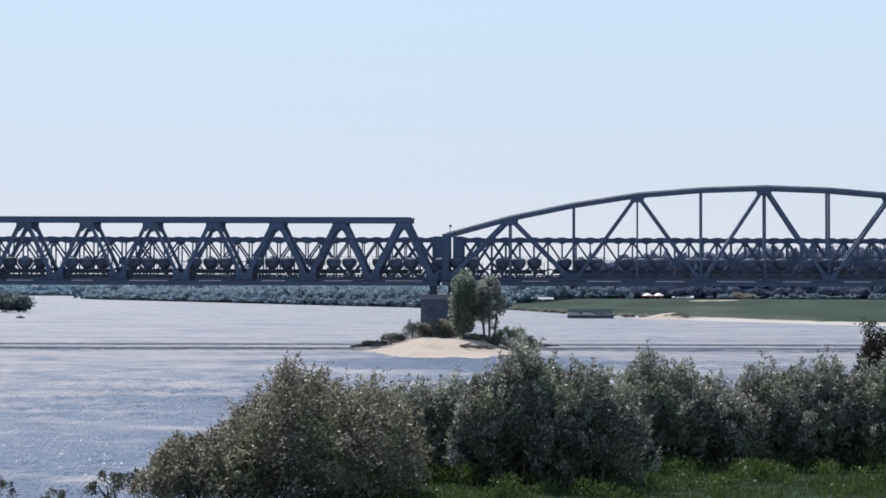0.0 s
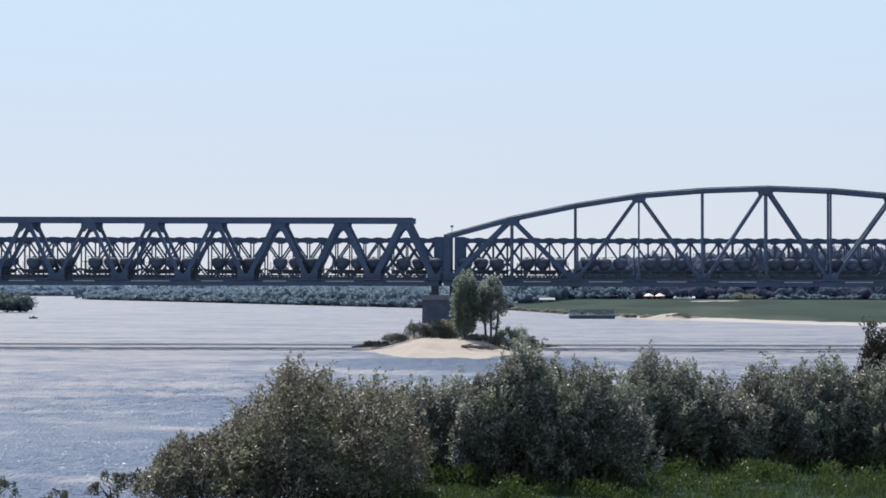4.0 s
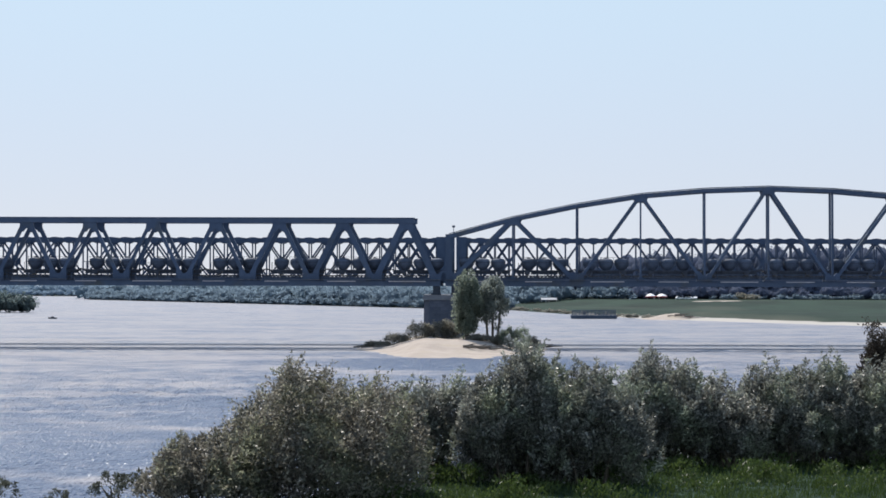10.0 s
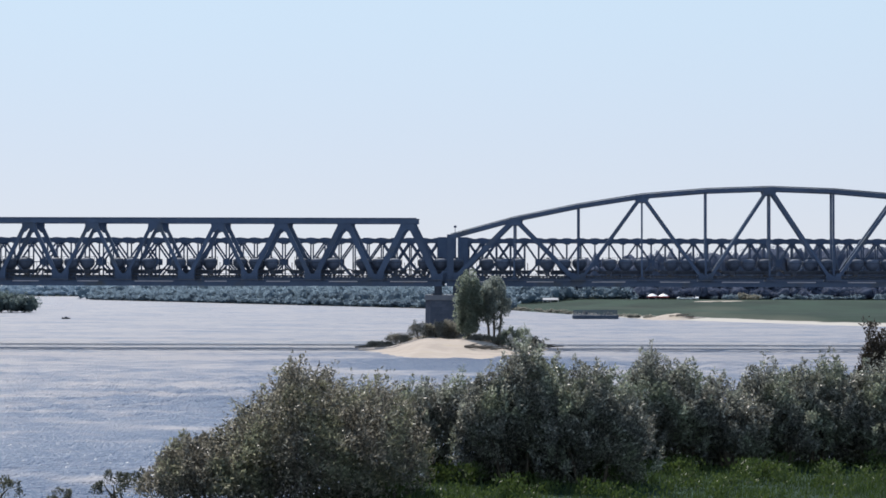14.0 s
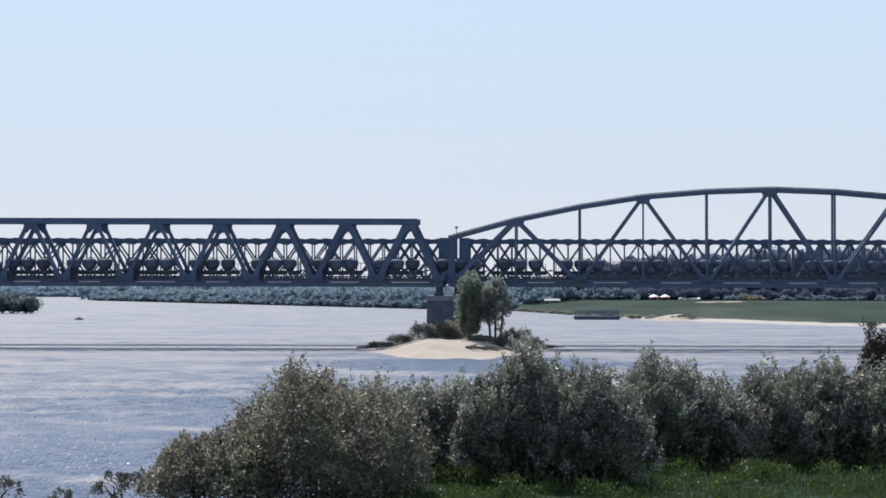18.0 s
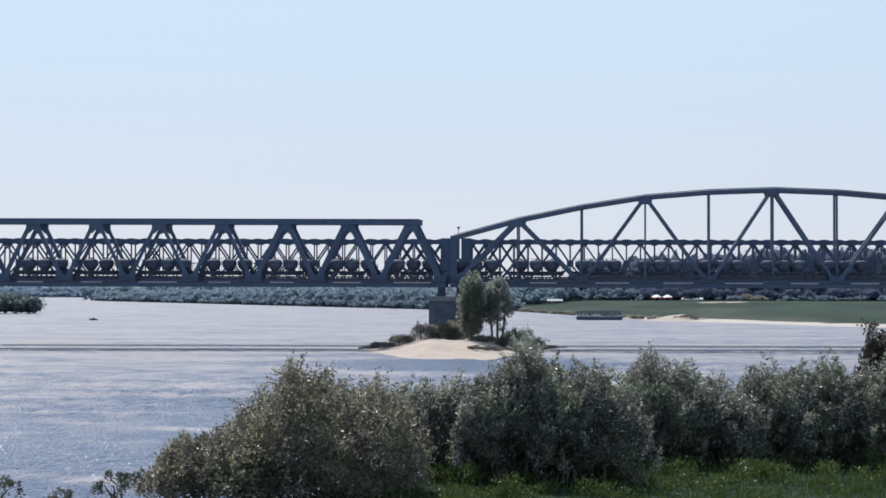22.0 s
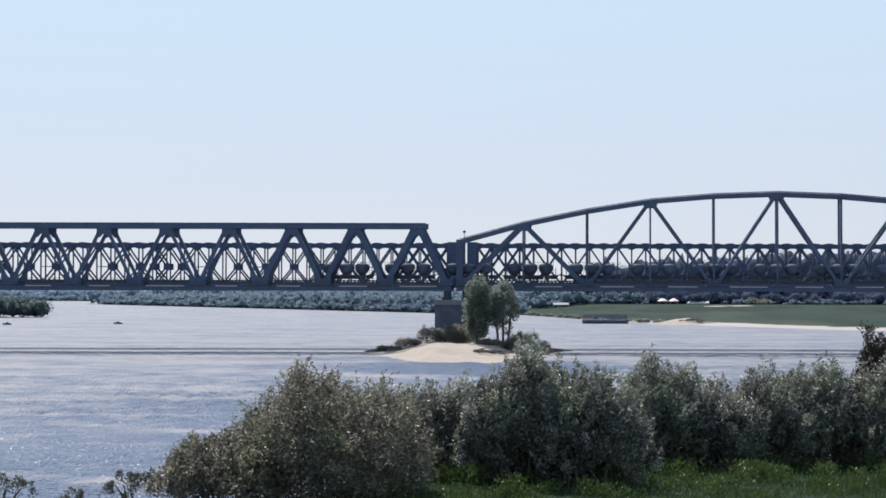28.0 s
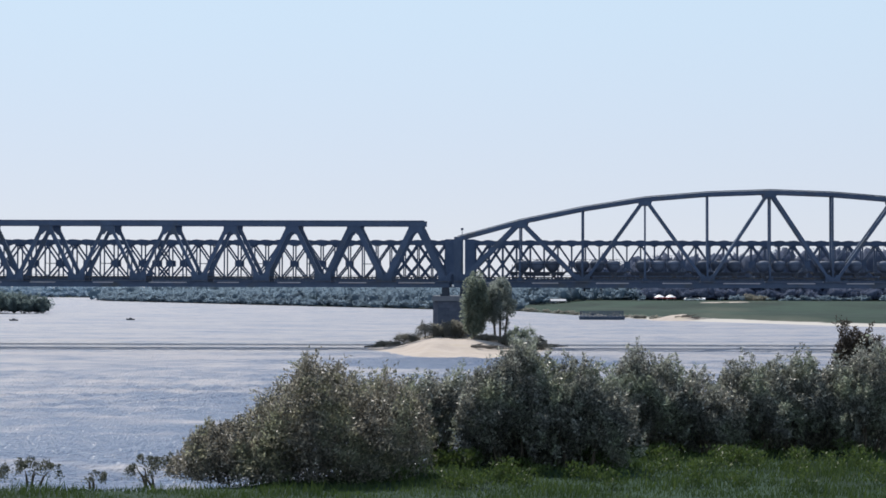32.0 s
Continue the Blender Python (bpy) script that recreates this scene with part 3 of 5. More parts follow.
def warren_span():
    """The parallel-chord span; its right end is at x = -1.6."""
    x1, n = -1.6, 10
    x0 = x1 - n * STEP
    span = holder("truss_span", (0, 0, 0))
    tops = [x0 + STEP * (k + 0.5) for k in range(n)]
    bots = [x0 + STEP * k for k in range(n + 1)]
    for y in (Y1, Y3):
        bm = bmesh.new()
        box(bm, tops[0] - 1.55, tops[-1] + 1.55, y - 0.45, y + 0.45, Z_TOP - 0.5, Z_TOP + 0.35)
        box(bm, tops[0] - 1.6, tops[-1] + 1.6, y - 0.55, y + 0.55, Z_TOP + 0.35, Z_TOP + 0.48)
        part("top_chord", bm, M_STEEL, span)
        bm = bmesh.new()
        box(bm, x0 - 0.6, x1 + 0.6, y - 0.4, y + 0.4, Z_BOT - 0.45, Z_BOT + 0.4)
        box(bm, x0 - 0.6, x1 + 0.6, y - 0.5, y + 0.5, Z_BOT - 0.55, Z_BOT - 0.45)
        part("bottom_chord", bm, M_STEEL, span)
        for k, x in enumerate(tops):
            for way in (-1, 1):
                bm = bmesh.new()
                end = (k == 0 and way < 0) or (k == n - 1 and way > 0)
                wide = 1.15 if end else 0.50 + 0.115 * abs(k - (n - 1) / 2)
                beam(bm, (x + way * 0.55, y, Z_TOP - 0.6), (x + way * (STEP / 2 - 0.1), y, Z_BOT + 0.3), 0.6, wide)
                part("end_post" if end else "diagonal", bm, M_STEEL, span)
            bm = bmesh.new()
            gusset(bm, x, Z_TOP - 0.48, 1.25, 1.40, 1.65, y, -1)
            part("gusset_plate", bm, M_STEEL, span)
        for x in bots:
            bm = bmesh.new()
            gusset(bm, x, Z_BOT + 0.38, 1.5, 1.5, 1.85, y, 1)
            part("gusset_plate", bm, M_STEEL, span)
    skew_far(span)
    portal_struts(span, tops, lambda x: Z_TOP, Y1, Y3, M_STEEL)
    floor_of(span, x0 - 0.6, x1 + 0.6, bots, Y1, Y3, Z_BOT, RAIL, M_STEEL)
    return tagged(span, "blue-grey steel railway truss span with parallel chords on stone piers", "bridge span", "railway bridge spans")


ARCH_STEP, ARCH_X = 11.33, 0.45
ARCH_TOP = (9.4, 12.5, 14.85, 16.65, 17.6, 18.0)      # rise of the upper chord at each joint, from the end to the crown


def arch_rise(k):
    return EYE + ARCH_TOP[k if k <= 5 else 10 - k]


def bowstring_span():
    """The span with the curved upper chord."""
    n = 10
    span = holder("truss_span", (0, 0, 0))
    xs = [ARCH_X + ARCH_STEP * k for k in range(n + 1)]
    zs = [arch_rise(k) for k in range(n + 1)]
    for y in (Y1, Y2):
        for k in range(n):
            bm = bmesh.new()
            beam(bm, (xs[k], y, zs[k] - 0.45), (xs[k + 1], y, zs[k + 1] - 0.45), 0.8, 0.62)
            beam(bm, (xs[k], y, zs[k] - 0.0), (xs[k + 1], y, zs[k + 1] - 0.0), 1.0, 0.1)
            part("top_chord", bm, M_STEEL, span)
        bm = bmesh.new()
        box(bm, xs[0] - 0.6, xs[-1] + 0.6, y - 0.4, y + 0.4, Z_BOT - 0.45, Z_BOT + 0.4)
        box(bm, xs[0] - 0.6, xs[-1] + 0.6, y - 0.5, y + 0.5, Z_BOT - 0.55, Z_BOT - 0.45)
        part("bottom_chord", bm, M_STEEL, span)
        for k in (0, n):
            bm = bmesh.new()
            beam(bm, (xs[k], y, Z_BOT), (xs[k], y, zs[k] - 0.1), 0.7, 1.2)
            part("end_post", bm, M_STEEL, span)
        for k in range(1, n):
            bm = bmesh.new()
            beam(bm, (xs[k], y, Z_BOT + 0.3), (xs[k], y, zs[k] - 0.6), 0.4, 0.34 if k % 2 == 0 else 0.28)
            part("vertical", bm, M_STEEL, span)
        for k in range(1, n, 2):
            for way in (-1, 1):
                bm = bmesh.new()
                beam(bm, (xs[k] + way * 0.3, y, zs[k] - 0.7), (xs[k + way] - way * 0.2, y, Z_BOT + 0.3), 0.6, 0.75 if k in (1, 9) else 0.52)
                part("diagonal", bm, M_STEEL, span)
            bm = bmesh.new()
            lean = (zs[k + 1] - zs[k - 1]) / (2 * ARCH_STEP)
            plate(bm, [(xs[k] - 1.3, zs[k] - 0.7 - 1.3 * lean), (xs[k] - 1.05, zs[k] - 1.4), (xs[k] - 0.6, zs[k] - 1.5), (xs[k] + 0.6, zs[k] - 1.5), (xs[k] + 1.05, zs[k] - 1.4), (xs[k] + 1.3, zs[k] - 0.7 + 1.3 * lean)], y, 0.66)
            part("gusset_plate", bm, M_STEEL, span)
        for k in range(0, n + 1):
            bm = bmesh.new()
            gusset(bm, xs[k], Z_BOT + 0.38, 1.35 if k % 2 == 0 else 0.7, 1.25 if k % 2 == 0 else 0.4, 1.5 if k % 2 == 0 else 0.7, y, 1)
            part("gusset_plate", bm, M_STEEL, span)
    lookup = dict(zip(xs, zs))
    skew_far(span)
    portal_struts(span, xs[1:-1], lambda x: lookup[x] - 0.4, Y1, Y2, M_STEEL)
    floor_of(span, xs[0] - 0.6, xs[-1] + 0.6, xs, Y1, Y2, Z_BOT, RAIL, M_STEEL)
    return tagged(span, "blue-grey steel railway truss span with an arched upper chord", "bridge span", "railway bridge spans")


left_span = warren_span()
copy_thing(left_span, pose(-(10 * STEP + 2.4), 0, 0))
right_span = bowstring_span()
copy_thing(right_span, pose(10 * ARCH_STEP + 2.4, 0, 0))

bm = bmesh.new()
tube(bm, [(1.3, Y1 - 0.2, 19.6), (1.3, Y1 - 0.2, 21.3)], [0.07, 0.05])
lathe(bm, [(0.22, 21.2), (0.26, 21.35), (0.26, 21.55), (0.1, 21.62)], 8, (1.3, Y1 - 0.2))
signal_lamp = part("navigation_lamp", bm, M_STEEL)
tagged(signal_lamp, "small lamp on a thin mast over the bridge end", "lamp")

# ---------------------------------------------------------------- the second bridge behind, with close lattice
V1, V2 = 313.5, 316.1
L_SKEW = 0.25                        # its far girder stands this much farther along
L_BOT, L_TOP, CELL = 11.9, 19.45, 5.36
L_MID = 15.35
L_CELLS = 10                         # whole cells on each side of the narrow one at mid-span


def lattice_span(x_end, way):
    """A lattice span from x_end, running to the left (way -1) or the right (way 1), alike on both sides of its middle."""
    span = holder("lattice_span", (0, 0, 0))
    half = CELL / 2
    total = (2 * L_CELLS + 0.5) * CELL
    xa, xb = sorted((x_end, x_end + way * total))
    bm = bmesh.new()
    beam(bm, (0, 0, L_BOT + 0.3), (0, 0, L_TOP - 0.3), 0.3, 0.24)
    upright = mesh_of("vertical", bm, M_STEEL_2)
    arms = {}
    for sx in (-1, 1):
        for sz in (-1, 1):
            bm = bmesh.new()
            beam(bm, (0, 0, L_MID), (sx * half, 0, L_TOP - 0.25 if sz > 0 else L_BOT + 0.25), 0.25, 0.30)
            arms[sx, sz] = mesh_of("diagonal", bm, M_STEEL_2)
            bm = bmesh.new()
            z0, z1 = (L_MID, L_TOP - 0.25) if sz > 0 else (L_BOT + 0.25, L_MID)
            beam(bm, (-half * sx / 2, 0, z0), (half * sx / 2, 0, z1), 0.25, 0.34)
            arms[sx, sz, "close"] = mesh_of("diagonal", bm, M_STEEL_2)
    bm = bmesh.new()
    plate(bm, [(0.60 * a, L_MID + 0.60 * b) for a, b in ((1, 0.8), (0.8, 1), (-0.8, 1), (-1, 0.8), (-1, -0.8), (-0.8, -1), (0.8, -1), (1, -0.8))], 0, 0.34)
    disc = mesh_of("gusset_plate", bm, M_STEEL_2)
    bm = bmesh.new()
    plate(bm, [(-1.15, L_TOP + 0.3), (-0.75, L_TOP + 0.5), (0, L_TOP + 0.58), (0.75, L_TOP + 0.5), (1.15, L_TOP + 0.3), (0.7, L_TOP - 0.42), (0.3, L_TOP - 0.62), (-0.3, L_TOP - 0.62), (-0.7, L_TOP - 0.42)], 0, 0.66)
    node = mesh_of("gusset_plate", bm, M_STEEL_2)
    bm = bmesh.new()
    beam(bm, (-half, 0, L_MID), (0, 0, L_MID), 0.12, 0.12)
    strut = mesh_of("strut", bm, M_STEEL_2)
    middle = (L_CELLS + 0.25) * CELL
    for y, along in ((V1, 0.0), (V2, L_SKEW)):
        for name, z, h in (("top_chord", L_TOP, 0.78), ("bottom_chord", L_BOT - 0.1, 0.95)):
            bm = bmesh.new()
            box(bm, xa + along, xb + along, y - 0.3, y + 0.3, z - h / 2, z + h / 2)
            part(name, bm, M_STEEL_2, span)

        def put(name, me, d):
            link(name, me, span).location = (x_end + way * d + along, y, 0)

        for side in (-1, 1):
            for k in range(L_CELLS):
                d = middle + side * (0.25 + k + 0.5) * CELL        # the middle of each cell, out from mid-span
                for e in (0, half):
                    put("vertical", upright, d + side * e)
                    put("gusset_plate", node, d + side * e)
                if k >= L_CELLS - 2:                               # closer crossings at the ends
                    for e in (-half / 2, half / 2):
                        for sx in (-1, 1):
                            for sz in (-1, 1):
                                put("diagonal", arms[sx, sz, "close"], d + e)
                else:
                    for sx in (-1, 1):
                        for sz in (-1, 1):
                            put("diagonal", arms[sx, sz], d)
                    put("gusset_plate", disc, d)
                    if k % 2 and way < 0:
                        put("strut", strut, d)
            put("vertical", upright, middle + side * 0.25 * CELL)
            put("gusset_plate", node, middle + side * 0.25 * CELL)
            put("gusset_plate", disc, middle + side * 0.25 * CELL)
        for sx in (-1, 1):
            for sz in (-1, 1):
                put("diagonal", arms[sx, sz, "close"], middle)
        for x, out in ((x_end, -way), (x_end + way * total, way)):
            w = 1.7 if way < 0 else 1.9
            bm = bmesh.new()
            box(bm, min(x, x + out * w) + along, max(x, x + out * w) + along, y - 0.45, y + 0.45, L_BOT - 0.5, L_TOP + 0.7)
            part("end_post", bm, M_STEEL_2, span)
    bm = bmesh.new()
    box(bm, -0.18, 0.18, V1 + 0.36, V2 - 0.36, L_BOT - 0.5, L_BOT + 0.3)
    cross = mesh_of("floor_beam", bm, M_STEEL_2)
    for k in range(2 * L_CELLS + 1):
        link("floor_beam", cross, span).location = (x_end + way * k * CELL, 0, 0)
    bm = bmesh.new()
    box(bm, xa, xb, V1 + 0.42, V2 - 0.42, L_BOT + 0.31, L_BOT + 0.5)
    part("deck", bm, M_SLEEPER, span)
    return tagged(span, "dark steel lattice girder span of the bridge behind", "bridge span", "lattice bridge spans")


lattice_left = lattice_span(-1.9, -1)
lattice_right = lattice_span(3.8, 1)
copy_thing(lattice_left, pose(-113.9, 0, 0))
copy_thing(lattice_right, pose(113.9, 0, 0))

# ---------------------------------------------------------------- pier, bearings, far piers


def pier(x, wide):
    thing = holder("bridge_pier", (x, 306, 0))
    w, y0, y1, top = wide / 2, -15.5, 15.5, 9.25
    bm = bmesh.new()
    outline = [(-w, y0 + 1.2), (-w + 0.9, y0), (w - 0.9, y0), (w, y0 + 1.2), (w, y1 - 1.2), (w - 0.9, y1), (-w + 0.9, y1), (-w, y1 - 1.2)]
    rows = []
    for z, g in ((-2.5, 1.07), (1.2, 1.06), (1.25, 1.02), (8.35, 1.0)):
        rows.append([bm.verts.new((a * g, b * (1 + (g - 1) * 0.3), z)) for a, b in outline])
    for p, q in zip(rows, rows[1:]):
        for k in range(8):
            bm.faces.new((p[k], p[(k + 1) % 8], q[(k + 1) % 8], q[k]))
    bm.faces.new(rows[-1])
    part("pier_body", bm, M_STONE, thing)
    # courses of facing stones on the side towards the near bank
    bm = bmesh.new()
    beam(bm, (-0.60, 0, 0), (0.60, 0, 0), 0.1, 0.52)
    stone = mesh_of("stone", bm, M_STONE)
    for r in range(12):
        z = 1.65 + r * 0.58
        n = int((wide - 1.9) / 1.25)
        for k in range(n):
            sx = (k - (n - 1) / 2) * 1.26 + (0.3 if r % 2 else -0.3)
            link("stone", stone, thing).location = (sx, y0 - 0.03, z)
    bm = bmesh.new()
    box(bm, -w - 0.25, w + 0.25, y0 - 0.25, y1 + 0.25, 8.352, 8.9)
    box(bm, -w - 0.1, w + 0.1, y0 - 0.1, y1 + 0.1, 8.902, top)
    part("pier_cap", bm, M_CAP, thing, "paler stone cap")
    for bx in (-w + 2.1, w - 2.2) if wide > 7 else (0,):
        for by in ((Y1 - 306, Y3 - 306) if bx < 0 else (Y1 - 306, Y2 - 306)):
            bm = bmesh.new()
            box(bm, bx - 0.85, bx + 0.85, by - 0.5, by + 0.5, top + 0.002, top + 0.35)
            box(bm, bx - 0.55, bx + 0.55, by - 0.4, by + 0.4, top + 0.35, 10.79)
            part("bearing", bm, M_FRAME, thing, "dark steel bridge bearing")
        for by in (V1 - 306, V2 - 306):
            bm = bmesh.new()
            box(bm, bx - 0.7, bx + 0.7, by - 0.5, by + 0.5, top + 0.002, 11.3)
            part("bearing", bm, M_FRAME, thing, "dark steel bridge bearing")
    return tagged(thing, "dark stone bridge pier with a paler cap on the sandbank", "bridge pier", "bridge piers")


pier(0.0, 7.8)
pier(-114.8, 7.8)
pier(115.4, 7.8)
pier(-228.6, 7.8)
pier(230.0, 7.8)


def embankment(x0, x1):
    bm = bmesh.new()
    outline = [(-17, -1.0), (-4.5, 12.1), (26.5, 12.1), (40, -1.0)]
    a = [bm.verts.new((x0, TRACK_Y + y, z)) for y, z in outline]
    b = [bm.verts.new((x1, TRACK_Y + y, z)) for y, z in outline]
    bm.faces.new(a[::-1])
    bm.faces.new(b)
    for k in range(4):
        bm.faces.new((a[k], a[(k + 1) % 4], b[(k + 1) % 4], b[k]))
    ob = part("embankment", bm, M_EARTH)
    tagged(ob, "grassy railway embankment at the end of the bridge", "embankment", kind="structure")
    bm = bmesh.new()
    for dy in (-0.75, 0.75):
        box(bm, x0, x1, TRACK_Y + dy - 0.036, TRACK_Y + dy + 0.036, RAIL - 0.17, RAIL)
    ob = part("track", bm, M_RAIL)
    box_bm = bmesh.new()
    box(box_bm, x0, x1, TRACK_Y - 1.5, TRACK_Y + 1.5, 12.1, RAIL - 0.18)
    part("ballast", box_bm, M_STONE, ob)
    tagged(ob, "railway track on ballast", "track", kind="structure")


embankment(-620, -229.4)
embankment(230.6, 620)

# ---------------------------------------------------------------- the goods train


def silo_wagon():
    """A short powder wagon: three round hopper vessels on an underframe; origin on the rails under its middle."""
    wagon = holder("silo_wagon", (0, 0, 0))
    bm = bmesh.new()
    for y in (-0.85, 0.85):
        box(bm, -4.9, 4.9, y - 0.09, y + 0.09, 0.6, 0.94)
    for x in (-4.9, -1.5, 1.5, 4.9):
        box(bm, x - 0.1, x + 0.1, -1.25, 1.25, 0.70, 0.93)
    part("underframe", bm, M_FRAME, wagon)
    bm = bmesh.new()
    box(bm, -2.35, 2.35, -0.62, 0.62, 0.16, 0.6)
    for x in (-4.15, 4.15):
        box(bm, x - 0.6, x + 0.6, -0.7, 0.7, 0.22, 0.6)
    part("brake_gear", bm, M_FRAME, wagon)
    for k in (-1, 0, 1):
        bm = bmesh.new()
        lathe(bm, [(0.30, 0.74), (0.55, 0.95), (0.86, 1.25), (1.10, 1.55), (1.25, 1.85), (1.30, 2.10), (1.30, 2.50), (1.22, 2.72), (1.00, 2.90), (0.60, 3.02), (0.2, 3.06)], 20, (k * 2.80, 0))
        v = part("vessel", bm, M_WAGON, wagon, "rounded grey-green hopper vessel", smooth=True)
        bm = bmesh.new()
        lathe(bm, [(0.3, 3.0), (0.3, 3.14), (0.12, 3.19)], 10, (k * 2.80, 0))
        part("hatch", bm, M_FRAME, v)
        bm = bmesh.new()
        lathe(bm, [(1.27, 2.22), (1.33, 2.25), (1.33, 2.31), (1.27, 2.34)], 20, (k * 2.80, 0))
        part("band", bm, M_FRAME, v)
    bm = bmesh.new()
    box(bm, -4.2, 4.2, -0.3, 0.3, 3.2, 3.24)
    for x in (-4.1, -1.39, 1.39, 4.1):
        beam(bm, (x, 0, 0.9), (x, 0, 3.2), 0.06, 0.06)
    part("roof_walkway", bm, M_FRAME, wagon, "thin walkway along the top")
    for x in (-4.55, 4.55):
        bm = bmesh.new()
        for y in (-0.9, 0.9):
            beam(bm, (x, y, 0.92), (x, y, 2.2), 0.06, 0.06)
        beam(bm, (x, -0.9, 2.2), (x, 0.9, 2.2), 0.06, 0.06)
        part("end_rail", bm, M_FRAME, wagon)
    for x in (-3.0, 3.0):
        for y in (-0.75, 0.75):
            bm = bmesh.new()
            ring_a = [bm.verts.new((x + 0.455 * math.cos(2 * math.pi * k / 18), y - 0.06, 0.46 + 0.455 * math.sin(2 * math.pi * k / 18))) for k in range(18)]
            ring_b = [bm.verts.new((x + 0.455 * math.cos(2 * math.pi * k / 18), y + 0.06, 0.46 + 0.455 * math.sin(2 * math.pi * k / 18))) for k in range(18)]
            bm.faces.new(ring_a)
            bm.faces.new(ring_b[::-1])
            for k in range(18):
                bm.faces.new((ring_a[(k + 1) % 18], ring_a[k], ring_b[k], ring_b[(k + 1) % 18]))
            part("wheel", bm, M_RAIL, wagon)
        bm = bmesh.new()
        beam(bm, (x, -0.7, 0.46), (x, 0.7, 0.46), 0.16, 0.16)
        box(bm, x - 0.4, x + 0.4, -0.93, -0.85, 0.35, 0.85)
        box(bm, x - 0.4, x + 0.4, 0.85, 0.93, 0.35, 0.85)
        part("axle", bm, M_FRAME, wagon)
    for x in (-1, 1):
        for y in (-0.87, 0.87):
            bm = bmesh.new()
            beam(bm, (x * 5.0, y, 1.0), (x * 5.4, y, 1.0), 0.14, 0.14)
            beam(bm, (x * 5.4, y, 1.0), (x * 5.47, y, 1.0), 0.42, 0.36)
            part("buffer", bm, M_FRAME, wagon)
    return tagged(wagon, "grey-green powder wagon with three rounded hopper vessels", "railway wagon", "wagons of the goods train")


PITCH, TAIL = 11.0, -272.5                     # wagon spacing, and the middle of the last wagon at the start


def run(t):
    """How far the train has come: it slows down a little."""
    return 9.294 * t - 0.00965 * t * t



wagons = [silo_wagon()]
for k in range(1, 34):
    wagons.append(copy_thing(wagons[0], pose(TAIL + k * PITCH, TRACK_Y, RAIL)))
wagons[0].location = (TAIL, TRACK_Y, RAIL)

# ---------------------------------------------------------------- plants


def bezier(a, b, c, s):
    return a * (1 - s) ** 2 + b * 2 * s * (1 - s) + c * s ** 2


